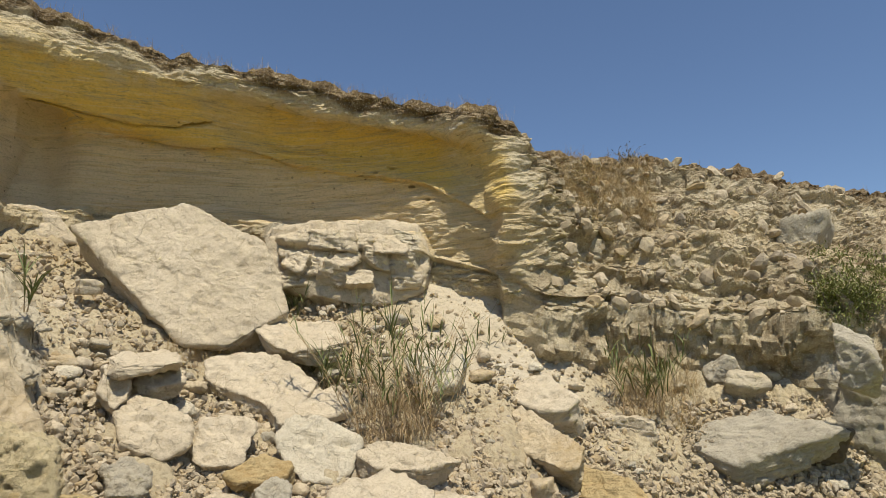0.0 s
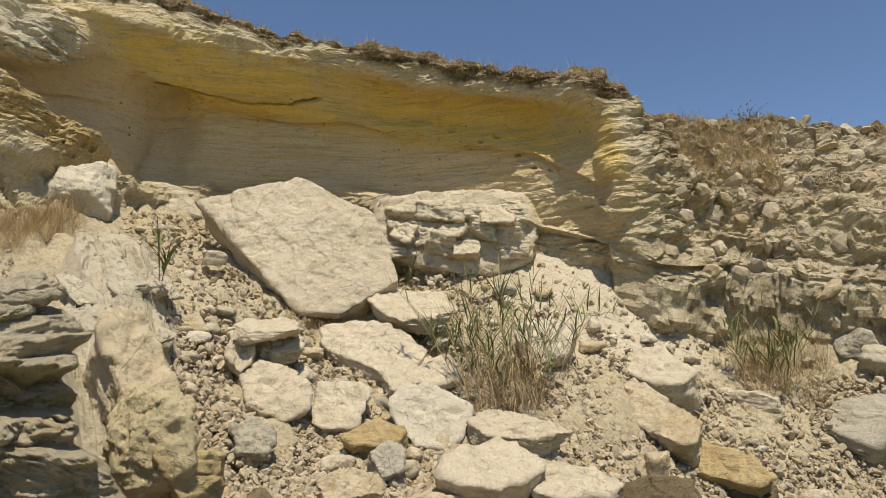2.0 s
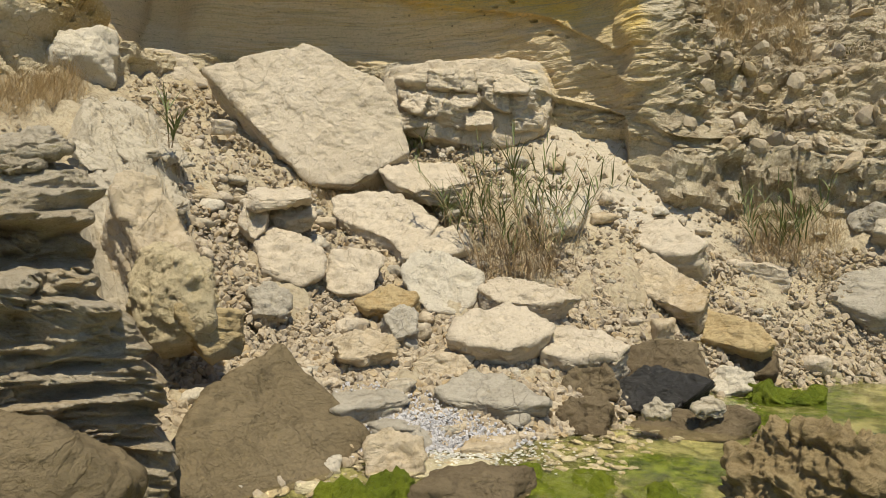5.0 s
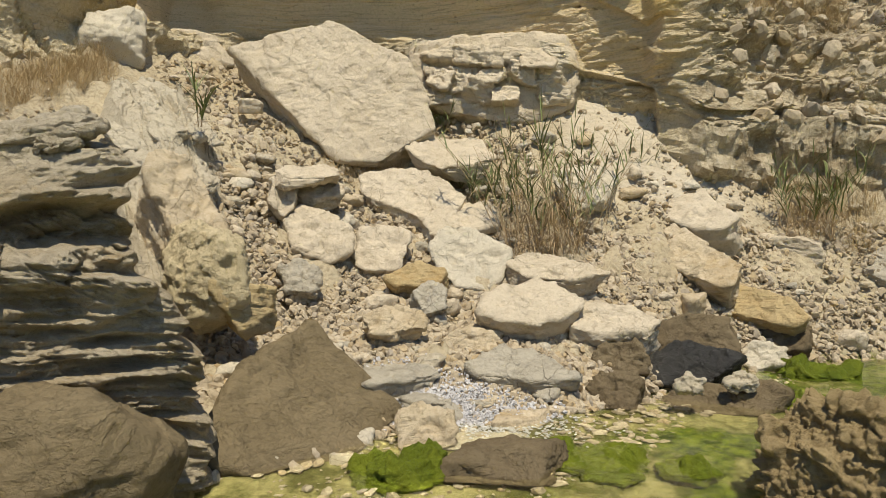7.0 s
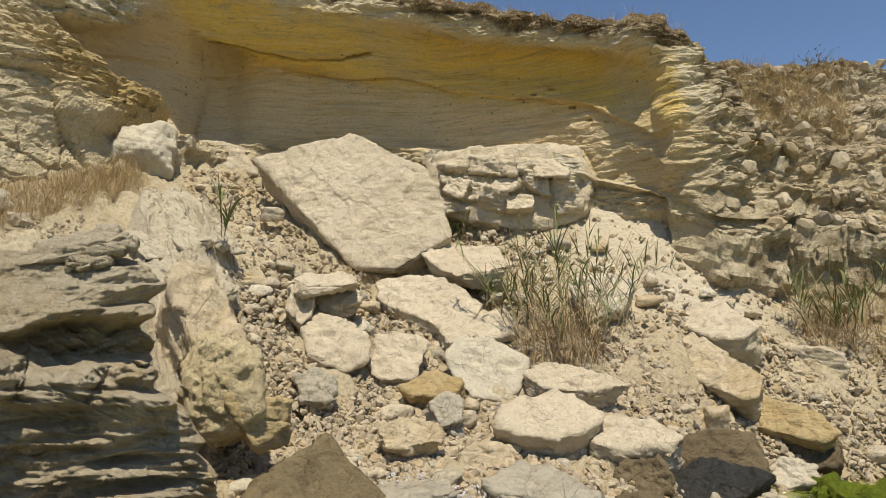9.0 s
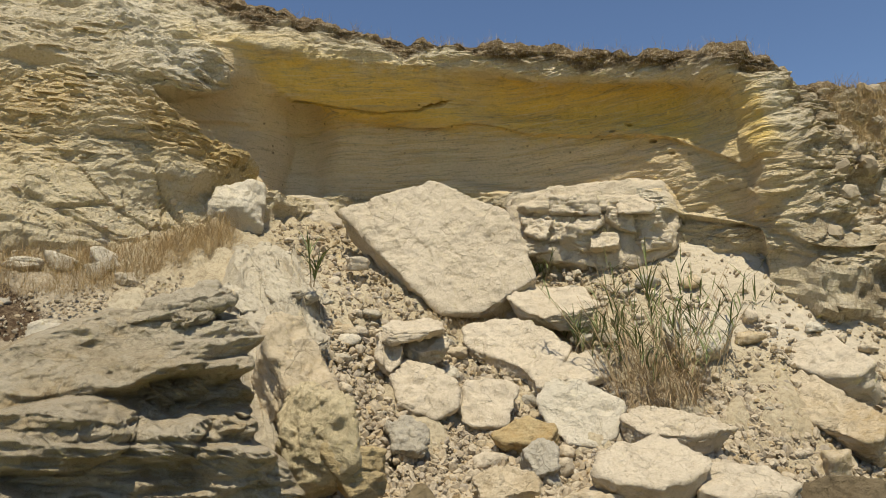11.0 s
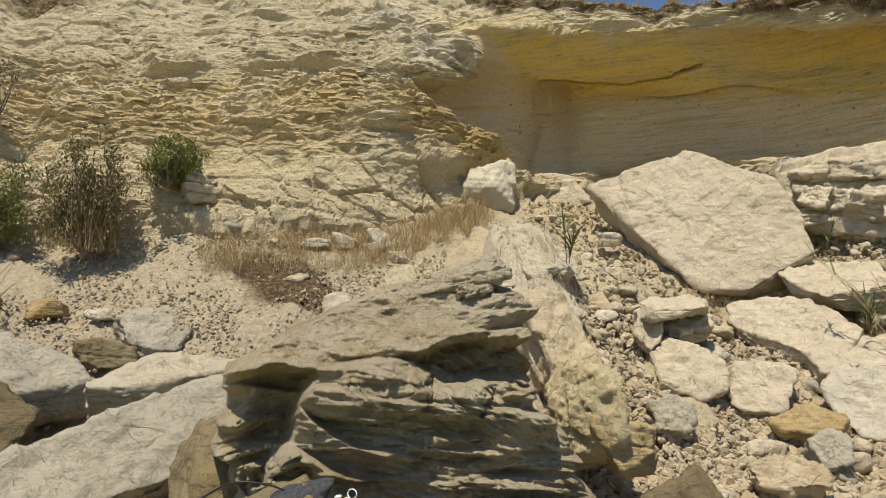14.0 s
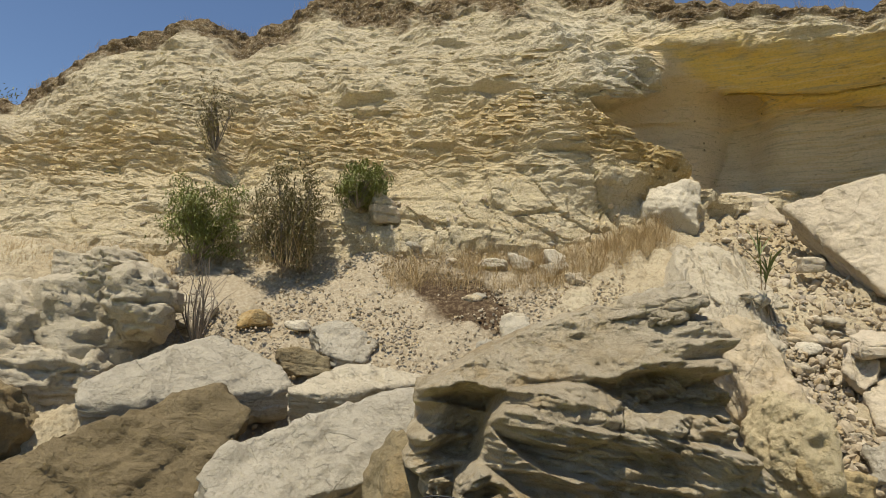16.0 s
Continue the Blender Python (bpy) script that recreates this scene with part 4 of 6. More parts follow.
def plate(name, label, loc, turn, outline, thick, seed, mat, detail=6, rough=0.05, beds=0.03, pits=0.0, cuts=0, ribs=0.0):
    """A broken slab: an outline with thickness, tilted about its own level line."""
    pts = np.array(outline)
    size = (*np.ptp(pts, axis=0), thick)
    pts = pts * 1.05
    v, f = chopped(size, seed, cuts, 7 if max(size) > 3.0 else 6 if max(size) > 1.0 else 5, [tuple(q) for q in pts], 0.022)
    v = roughened(v, f, seed, rough, beds, 11.0, 0.014, (0.02, 0.02, 1.0), pits)
    if ribs:
        lean = v[:, 0] + 0.45 * v[:, 1]
        v[:, 2] += ribs * (1 - 2 * np.abs(fbm(np.stack([lean * 4.5, v[:, 1] * 0.9 + seed, 0 * lean], 1), 4, seed)))
    # thin sheets have split off the face
    r = np.random.default_rng(seed)
    top = v[:, 2] > thick * 0.3
    split = vnoise(np.stack([v[:, 0] * 1.6 + seed, v[:, 1] * 1.3, 0 * v[:, 0]], 1), seed) + 0.5 * vnoise(v * 5 + seed, seed + 1)
    v[:, 2] -= np.where(top, 0.022 * (split > 0.15) + 0.018 * (split > 0.55), 0)
    v = placed(v, (0, 0, 0), turn[0], turn[1], 0)
    ob = new(name, mesh_of(name, v, f, True, [mat]))
    ob.location = loc
    tagged(ob, label, "rock")
    if ribs:
        # steep sheets that stand proud of its face
        for k in range(7):
            piece = (r.uniform(0.25, 0.5), r.uniform(0.6, 1.1), r.uniform(0.08, 0.16))
            sv, sf = chopped(piece, seed + 60 + k, 6, 5, None, 0.02)
            sv = roughened(sv, sf, seed + 60 + k, 0.05, 0.05, 14.0, 0.012)
            at = (*(r.uniform(-0.34, 0.34, 2) * np.array(size[:2])), thick * 0.5 - 0.02)
            sv = placed(placed(sv, at, r.uniform(10, 35), r.uniform(-8, 8), r.uniform(-14, 4)), (0, 0, 0), turn[0], turn[1], 0)
            new("rock_sheet", mesh_of("rock_sheet", sv, sf, True, [mat])).parent = ob
    return ob


def joined(parts):
    vs, fs, n = [], [], 0
    for v, f in parts:
        vs.append(v)
        fs.append(f + n)
        n += len(v)
    return np.concatenate(vs), np.concatenate(fs)


def wavy_boulder():
    """The sea-worn boulder: a pale sloping top, a dark recess below its lip, lobes, and folded beds that stand out in ledges."""
    cols, front_rows, back_rows = 470, 310, 70
    u = np.linspace(0, 1, cols)
    crest_x, crest_z = (-0.97, -0.78, -0.54, -0.33, -0.11, 0.26, 0.58, 0.99, 1.26), (0.47, 0.57, 0.70, 0.81, 0.93, 1.08, 1.15, 1.10, 1.02)
    lip_x, lip_z = (-0.93, -0.63, -0.33, -0.05, 0.31, 0.65, 0.92, 1.16), (0.44, 0.52, 0.54, 0.56, 0.63, 0.77, 0.76, 0.73)
    low_z = (-0.12, -0.19, 0.37, 0.58, 0.40, 0.40, 0.36, 0.28)
    gap_y = (0.20, 0.50, 0.38, 0.10, 0.32, 0.33, 0.30, 0.14)
    rows = []
    for k in range(front_rows + back_rows):
        t = k / (front_rows - 1)
        # columns follow the outline of the ends, which widen downwards
        guess = -1.25 + 2.35 * min(t, 1.0)
        x0 = np.interp(guess, (-1.25, -0.12, 0.18, 0.5), (-0.80, -0.88, -0.95, -0.98)) + 0.05 * math.sin(9 * guess) + 0.03 * math.sin(23 * guess + 1)
        x1 = np.interp(guess, (-1.25, -0.25, 0.02, 0.36, 0.6, 0.9, 1.1), (1.66, 1.60, 1.50, 1.26, 1.18, 1.24, 1.24)) + 0.04 * math.sin(14 * guess) + 0.025 * math.sin(31 * guess + 2)
        X = x0 + (x1 - x0) * u
        Zc = np.interp(X, crest_x, crest_z) + 0.05 * fbm(np.stack([X * 4.0, 0 * X, 0 * X], 1), 4, 322)
        if k < front_rows:
            rows.append((X, -1.25 + (Zc + 1.25) * t, np.zeros(cols), np.zeros(cols)))
        else:
            q = (k - front_rows + 1) / back_rows
            rows.append((X, Zc + 0.05 * math.sin(3.1 * min(1, q * 1.4)) - 2.2 * max(0, q - 0.6) ** 1.3, np.full(cols, q), np.ones(cols)))
    X, Z, Q, B = [np.concatenate([r[k] for r in rows]) for k in range(4)]
    U = np.tile(u, front_rows + back_rows)
    p = np.stack([X, 0 * X, Z], 1)
    wob = 0.075 * fbm(p * 3.0, 4, 300)
    lip, low, gap = np.interp(X, lip_x, lip_z) + wob, np.interp(X, lip_x, low_z) + 2.5 * wob, np.interp(X, lip_x, gap_y)
    in_gap = (1 - smooth01(Z, lip - 0.11, lip + 0.03)) * smooth01(Z, low - 0.02, low + 0.16)
    below = 1 - smooth01(Z, low - 0.02, low + 0.06)
    top = smooth01(Z, lip - 0.01, lip + 0.03)
    F = np.full(len(X), -0.52)
    F += top * np.clip(Z - lip, 0, 1) * 0.85 + gap * in_gap
    F -= below * np.clip(low - Z, 0, 2) * 0.10

    def lobe(cx, cz, rx, up, down):
        dz = Z - cz - 0.08 * (X - cx) + 0.3 * wob
        q = ((X - cx) / rx) ** 2 + np.where(dz > 0, dz / up, dz / down) ** 2 + 0.22 * fbm(p * 4, 3, 315)
        return np.sqrt(np.clip(1 - q, 0, 1))

    big, little, block = lobe(-0.02, 0.45, 0.42, 0.14, 0.26), lobe(0.55, 0.36, 0.20, 0.09, 0.16), lobe(0.95, 0.22, 0.26, 0.17, 0.2)
    corner = lobe(-0.80, 0.40, 0.22, 0.16, 0.16)
    F -= 0.34 * big + 0.18 * little + 0.15 * block + 0.08 * corner
    calm = 1 - 0.85 * np.clip(big + little + corner, 0, 1)
    # ledges: broad ones below, that arch across the face; thin ones dipping inside the recess; thin lips in the upper end
    arch = Z + 0.10 * (X - 0.1) ** 2 + 0.05 * np.sin(3.1 * X + 0.6) + 0.10 * fbm(p * np.array([1.1, 1, 1.8]), 3, 301)
    breaks = np.clip(0.55 + 1.3 * vnoise(p * np.array([2.1, 1, 3.5]), 304), 0.0, 1.25)
    F -= below * calm * 0.19 * (saw(arch * 5.2 + 0.8 * vnoise(p * np.array([1.5, 1, 2.2]), 303)) - 0.4) * breaks
    F -= below * calm * 0.06 * (saw(arch * 13.0 + 0.8 * vnoise(p * 2.6, 305)) - 0.4) * np.clip(0.6 + 1.2 * vnoise(p * 3.1, 311), 0.0, 1.3)
    dip = Z + 0.55 * X + 0.08 * fbm(p * 1.7, 3, 306)
    thin = in_gap * smooth01(X, 0.0, 0.3) + 0.5 * below * smooth01(X, 0.3, 0.6) * smooth01(Z, -0.1, 0.2)
    F -= thin * 0.075 * (saw(dip * 11.0 + 0.7 * vnoise(p * 2.8, 307)) - 0.4) * np.clip(0.7 + 1.1 * vnoise(p * 3.3, 308), 0, 1.3)
    F -= thin * 0.035 * (saw(dip * 27.0 + 0.8 * vnoise(p * 5, 309)) - 0.4)
    end = smooth01(X, 0.45, 0.85) * top
    F -= end * 0.15 * (saw((Z - 0.16 * X + 0.05 * fbm(p * 2, 2, 310)) * 7.5) - 0.5) * np.clip(0.7 + vnoise(p * 2.5, 319), 0, 1.2)
    F -= top * (1 - end) * (0.07 * (1 - 2 * np.abs(fbm(np.stack([X * 2.0 + Z, 0 * X, Z * 3.4], 1), 4, 312))) + 0.03 * fbm(p * 6, 3, 313))
    left = in_gap * (1 - smooth01(X, -0.45, -0.25))
    F -= left * 0.13 * (saw(arch * 6.5 + 0.6 * vnoise(p * 2.2, 318)) - 0.4) * breaks
    # a cleft between the corner and the big lobe
    F += 0.14 * np.exp(-((X + 0.47 + 0.3 * (Z - 0.2)) / 0.07) ** 2) * (1 - smooth01(Z, 0.25, 0.40))
    F -= 0.10 * fbm(p * 1.6, 4, 302) + 0.035 * fbm(p * 6, 5, 314, 0.62) + 0.010 * fbm(p * 26, 2, 316)
    d1, d2, who = cells(np.stack([X * 5.0, 0 * X, arch * 11.0], 1) + 0.3 * fbm(p * 3, 2, 320)[:, None], 321)
    F -= (1 - top) * 0.05 * (who - 0.5) * smooth01(d2 - d1, 0.0, 0.10)
    # folds: wandering ridges that follow the beds, crisp on the shaded face and worn down on the top
    for seed, sx, sz, high in ((351, 1.5, 6.0, 0.11), (355, 3.2, 14.0, 0.055), (359, 7.0, 30.0, 0.022)):
        ridge = 1 - 2.2 * np.abs(fbm(np.stack([X * sx + 0.6 * Z, 0 * X, (arch - 0.20 * X * (1 - below)) * sz], 1), 3, seed, 0.55))
        F -= high * ridge * (0.25 + 0.75 * (1 - top) + 0.5 * end) * (0.35 + 0.65 * calm)
    F += 0.30 * (1 - smooth01(X, -0.50, -0.34)) * (1 - smooth01(Z, -0.25, -0.05))
    # the crest's row carries the front over into the top and the back
    crest = F.reshape(-1, cols)[front_rows - 1]
    F = np.where(B > 0, np.tile(crest, front_rows + back_rows) + (0.85 - np.tile(crest, front_rows + back_rows)) * Q, F)
    Z = Z + B * (0.06 * fbm(np.stack([X, F, Z], 1) * 2.2, 4, 317) * np.minimum(1, Q * 8))
    # both ends turn back into the mass
    q = np.clip((U - 0.90) / 0.10, 0, 1)
    turn = 1 - np.sqrt(np.clip(1 - q * q, 0, 1))
    q = np.clip((0.11 - U) / 0.11, 0, 1)
    turn = np.maximum(turn, 1 - np.sqrt(np.clip(1 - q * q, 0, 1)))
    F = F + (0.80 - F) * turn
    v = placed(np.stack([X, F, Z], 1), (0, 0, 0), 58.1, 0, 0)
    f = sheet_faces(front_rows + back_rows, cols)
    ob = new("wavy_boulder", mesh_of("wavy_boulder", v, f, True, [FOLDED]))
    ob.location = (-3.9, 3.0, 1.1)
    tagged(ob, "sea-worn grey-brown sandstone boulder with wavy folded ridges", "boulder")
    # the loose-looking slabs that cap its upper end
    for at, size, turn, seed in (((0.76, -0.10, 1.17), (0.62, 0.50, 0.19), (6, -16), 323), ((0.70, -0.33, 1.045), (0.26, 0.26, 0.09), (4, -8), 324)):
        lv, lf = chopped(size, seed, 8, 6, None, 0.08)
        lv = roughened(lv, lf, seed, 0.05, 0.05, 12.0, 0.010, (0.1, 0.1, 1.0))
        lv = placed(placed(lv, at, 0, *turn), (0, 0, 0), 58.1, 0, 0)
        slab = new("cap_slab", mesh_of("cap_slab", lv, lf, True, [FOLDED]))
        slab.parent = ob


FOLDED = stone_material("folded grey-brown sandstone", (0.57, 0.50, 0.37), (0.39, 0.305, 0.18), (0.10, 0.074, 0.036), rust=(0.46, 0.31, 0.12), layers=0.4, cracks=0.1, grain=1.8, depth=0.020)
wavy_boulder()


def eroded_boulder():
    ob = None
    for at, size, seed in (((0, 0, 0), (1.5, 1.3, 1.5), 401), ((0.55, -0.35, 0.45), (0.95, 0.9, 0.85), 402), ((-0.75, -0.1, 0.1), (1.1, 1.0, 1.2), 403), ((0.15, -0.2, 0.85), (0.7, 0.6, 0.5), 404), ((-0.3, -0.5, -0.35), (1.2, 0.7, 0.8), 405)):
        v, f = chopped(size, seed, 12, 5, None, 0.12)
        v = placed(roughened(v, f, seed, 0.10, 0.10, 4.0, 0.015, pits=0.03) + np.array(at), (0, 0, 0), 84, 0, 0)
        piece = new("knob" if ob else "eroded_boulder", mesh_of("knob" if ob else "eroded_boulder", v, f, True, [SCARP]))
        if ob:
            piece.parent = ob
        else:
            ob = tagged(piece, "white limestone boulder eroded into knobs and holes", "boulder")
            ob.location = (-9.2, 0.35, 1.75)


eroded_boulder()

rock("fallen_block", "small upright brown stone", (0.54, 8.60, 0.68), (0.29, 0.22, 0.34), (-2, 0, 0), 18, PEACH)
rock("fallen_block", "flat yellowish slab in the shingle", (-1.59, 6.94, 0.48), (0.55, 0.50, 0.22), (15, 0, 0), 21, PEACH)
rock("fallen_block", "low ochre stone at the water's edge", (-0.93, 5.79, -0.00), (0.46, 0.40, 0.17), (12, 0, 0), 23, PEACH)
rock("fallen_block", "pale low stone at the water's edge", (-1.08, 5.29, -0.07), (0.58, 0.40, 0.11), (14, 0, 0), 24, SCARP)
rock("fallen_block", "flat grey stone in the shingle", (-2.03, 5.94, 0.26), (0.67, 0.50, 0.23), (22, 0, 0), 25, GREY)
rock("fallen_block", "thin grey slab above the water", (-1.74, 5.69, 0.11), (0.51, 0.45, 0.17), (20, 0, 0), 26, GREY)
rock("fallen_block", "round pale stone beside the dark slab", (-1.95, 4.90, 0.02), (0.18, 0.13, 0.14), (25, 0, 0), 27, WHITE)
rock("fallen_block", "pale stone in the shallows", (-1.93, 4.58, -0.05), (0.27, 0.21, 0.12), (26, 0, 0), 28, SCARP)
rock("fallen_block", "stone covered in bright green weed", (-1.44, 4.41, -0.02), (0.66, 0.50, 0.31), (22, 0, 0), 36, MOSS, cuts=16, rough=0.16, grain=0.05, pits=0.05, round_off=0.1)
rock("fallen_block", "dark stone partly under green weed", (-0.83, 4.68, -0.01), (0.88, 0.50, 0.31), (13, 0, 0), 37, BROWN, cuts=14)
rock("fallen_block", "flat stone under a bright green mat of weed", (-0.25, 5.11, -0.11), (0.80, 0.70, 0.23), (5, 0, 0), 38, MOSS, cuts=16, rough=0.16, grain=0.05, pits=0.05, round_off=0.12)
rock("fallen_block", "small stone under bright green weed", (0.36, 5.08, -0.09), (0.43, 0.33, 0.27), (-2, 0, 0), 39, MOSS, cuts=16, rough=0.16, grain=0.05, pits=0.05, round_off=0.1)
rock("fallen_block", "green weedy stone in the shallows", (1.67, 8.29, -0.06), (0.93, 0.50, 0.37), (-10, 0, 0), 40, MOSS, cuts=14, rough=0.16, grain=0.05, pits=0.05, round_off=0.1)
rock("fallen_block", "long green weedy stone in the shallows", (1.28, 7.18, -0.15), (1.08, 0.50, 0.29), (-9, 0, 0), 41, MOSS, cuts=14, rough=0.16, grain=0.05, pits=0.05, round_off=0.1)
rock("fallen_block", "brown crusted rock standing in the shallows", (1.23, 4.65, 0.18), (1.04, 0.75, 1.09), (-13, 0, 0), 42, CRUST, pits=0.10, rough=0.10, beds=0.0, grain=0.03, detail=7, cuts=14, round_off=0.08)
rock("fallen_block", "grey weathered block standing on the ledge", (3.45, 12.65, 4.07), (0.71, 0.60, 0.77), (-14, 0, 0), 48, GREY)
rock("fallen_block", "cream block on the ledge", (1.64, 12.67, 4.34), (0.61, 0.60, 0.55), (-6, 0, 0), 49, SCARP)
rock("fallen_block", "cream block in the broken slope", (2.26, 12.99, 4.38), (0.54, 0.60, 0.63), (-9, 0, 0), 50, SCARP)
rock("fallen_block", "grey slab tilted out of the slope", (5.44, 12.85, 4.19), (0.78, 0.60, 0.75), (-22, 0, 15), 51, GREY)
rock("fallen_block", "grey stone leaning on others", (4.89, 10.00, 2.06), (0.51, 0.50, 0.84), (-25, 0, 0), 52, GREY)
rock("fallen_block", "grey stone in the rubble", (3.54, 11.56, 2.05), (0.51, 0.39, 0.46), (-16, 0, 0), 53, GREY)
rock("fallen_block", "grey stone at the foot of the slope", (3.81, 11.30, 1.79), (0.61, 0.46, 0.52), (-17, 0, 0), 54, SCARP)
rock("fallen_block", "grey block in the rubble of the slope", (5.08, 11.24, 1.80), (0.73, 0.60, 0.83), (-23, 0, 0), 55, GREY)
rock("fallen_block", "layered grey block at the rubble's edge", (5.39, 10.88, 1.27), (0.92, 0.70, 1.09), (-25, 0, 0), 56, GREY)
rock("fallen_block", "brown stone below the grey block", (4.51, 10.75, 0.90), (0.69, 0.53, 0.46), (-22, 0, 0), 57, BROWN)
rock("fallen_block", "cream stone at the foot of the grey block", (1.98, 10.54, 1.26), (0.64, 0.48, 0.39), (-9, 0, 0), 58, CREAM)
rock("fallen_block", "white block fallen from the cliff, on the spur", (-7.82, 8.63, 4.40), (0.91, 0.90, 0.88), (53, 0, 0), 59, WHITE)
rock("fallen_block", "cream block on top of the spur", (-7.86, 10.52, 4.83), (0.72, 0.80, 0.55), (38, 0, 0), 60, CREAM)
rock("fallen_block", "small cream stone at the foot of the hollow", (-7.46, 10.98, 4.74), (0.44, 0.60, 0.35), (35, 0, 0), 61, PEACH)
rock("fallen_block", "small block beside the leaning slab", (-5.64, 9.05, 3.42), (0.34, 0.26, 0.23), (33, 0, 0), 62, CREAM)
rock("fallen_block", "white stone on the earth bench", (-7.88, 6.29, 3.31), (0.35, 0.27, 0.35), (51, 0, 0), 63, WHITE)
rock("fallen_block", "cream stone on the earth bench", (-7.84, 6.14, 3.18), (0.26, 0.20, 0.24), (51, 0, 0), 64, SCARP)
rock("fallen_block", "cream stone in the row along the bench", (-8.39, 5.56, 3.24), (0.44, 0.34, 0.19), (56, 0, 0), 65, WHITE)
rock("fallen_block", "white stone in the row along the bench", (-8.16, 5.91, 3.26), (0.35, 0.27, 0.21), (53, 0, 0), 66, WHITE)
rock("fallen_block", "cream stone in the row along the bench", (-7.44, 6.29, 3.03), (0.27, 0.21, 0.19), (49, 0, 0), 67, CREAM)
rock("fallen_block", "flat white stone lying on brown earth", (-7.06, 4.99, 2.26), (0.40, 0.31, 0.28), (54, 0, 0), 68, WHITE)
rock("fallen_block", "brown stone sunk in earth", (-9.07, 2.29, 2.18), (0.40, 0.31, 0.23), (75, 0, 0), 70, OCHRE)
rock("fallen_block", "long brown-grey stone in the rubble", (-8.11, 2.66, 1.64), (0.62, 0.40, 0.33), (71, 0, 0), 71, SANDY)
rock("fallen_block", "layered grey stone at the cliff's foot", (-9.70, 4.29, 4.08), (0.48, 0.50, 0.51), (65, 0, 0), 72, CREAM, beds=0.14, cuts=10)
rock("fallen_block", "grey limestone block under a bush", (-10.57, 0.24, 2.70), (0.63, 0.70, 0.45), (88, 0, 0), 73, SCARP)
rock("fallen_block", "dark boulder between the slab and the wavy boulder", (-4.67, 2.35, 0.63), (0.70, 0.70, 0.99), (62, 0, 0), 86, SANDY)
plate("leaning_slab", "huge cream limestone slab leaning on the rubble slope", (-4.85, 10.15, 3.65), (18, 68), ((-0.56, -0.46), (0.30, -1.11), (0.97, -1.15), (1.56, -0.79), (1.40, -0.02), (1.22, 0.43), (0.70, 0.75), (-0.04, 1.15), (-0.44, 1.03), (-1.06, 0.88), (-1.56, 0.67)), 0.75, 89, CREAM, detail=6, beds=0.05, rough=0.05)
plate("fallen_block", "flat cream limestone block with a cracked top on the rubble", (-3.80, 7.61, 1.43), (33, 48), ((-0.24, -0.26), (0.02, -0.37), (0.30, -0.25), (0.34, -0.02), (0.22, 0.26), (-0.10, 0.37), (-0.34, 0.11)), 0.42, 301, CREAM)
plate("fallen_block", "pale square limestone block lying on rubble", (-3.11, 7.95, 1.29), (19, 52), ((-0.30, -0.20), (-0.13, -0.31), (0.17, -0.30), (0.30, 0.21), (0.11, 0.31), (-0.25, 0.24)), 0.34, 302, CREAM)
plate("fallen_block", "white limestone block with a flaking face, tipped forward", (-2.02, 8.22, 1.15), (19, 54), ((-0.29, -0.16), (-0.13, -0.36), (0.08, -0.39), (0.32, -0.26), (0.41, -0.02), (0.32, 0.20), (0.05, 0.39), (-0.24, 0.37), (-0.41, 0.19)), 0.40, 303, WHITE)
plate("fallen_block", "cream limestone block behind a whiter one", (-2.38, 8.93, 1.53), (26, 40), ((-0.38, -0.34), (-0.16, -0.27), (0.21, -0.27), (0.47, -0.12), (0.39, 0.34), (-0.17, 0.27), (-0.47, 0.00)), 0.50, 304, CREAM)
plate("fallen_block", "broad cream limestone slab half buried in rubble", (-3.10, 9.06, 1.82), (10, 42), ((-0.60, 0.06), (-0.18, -0.20), (0.26, -0.56), (0.54, -0.43), (0.70, 0.10), (0.46, 0.32), (-0.30, 0.56), (-0.70, 0.41)), 0.45, 305, CREAM)
plate("fallen_block", "flat cream block with a white broken patch on top", (-1.16, 7.32, 0.68), (16, 30), ((-0.47, -0.18), (-0.22, -0.34), (0.11, -0.38), (0.37, -0.23), (0.47, 0.11), (0.20, 0.38), (-0.16, 0.24), (-0.45, 0.09)), 0.50, 306, CREAM)
plate("fallen_block", "cracked cream block on the beach rubble", (-0.28, 7.35, 0.52), (-3, 26), ((-0.38, -0.16), (-0.09, -0.26), (0.30, -0.17), (0.43, 0.03), (0.15, 0.17), (-0.16, 0.26), (-0.43, 0.07)), 0.40, 307, CREAM)
plate("fallen_block", "low cream slab under the reeds", (-0.99, 8.11, 1.00), (8, 28), ((-0.32, -0.20), (0.12, -0.26), (0.51, -0.11), (0.12, 0.14), (-0.31, 0.26), (-0.51, 0.04)), 0.34, 308, CREAM)
plate("fallen_block", "overhanging cream slab propped on rubble", (-2.82, 9.95, 2.58), (25, 28), ((-0.42, -0.24), (-0.06, -0.48), (0.54, -0.22), (0.47, 0.31), (-0.03, 0.48), (-0.54, 0.05)), 0.30, 309, CREAM)
plate("fallen_block", "tipped peach-coloured limestone slab on the rubble", (0.67, 9.35, 1.12), (-18, 42), ((-0.28, -0.22), (0.08, -0.39), (0.32, -0.56), (0.71, -0.46), (0.46, -0.27), (0.49, 0.03), (0.08, 0.43), (-0.39, 0.56), (-0.71, 0.29)), 0.40, 310, PEACH)
plate("fallen_block", "ochre wedge of sandstone leaning at the water's edge", (1.30, 9.09, 0.56), (-18, 46), ((-0.22, -0.15), (0.40, -0.28), (0.52, -0.14), (0.23, 0.15), (-0.29, 0.28), (-0.52, 0.17)), 0.34, 311, OCHRE)
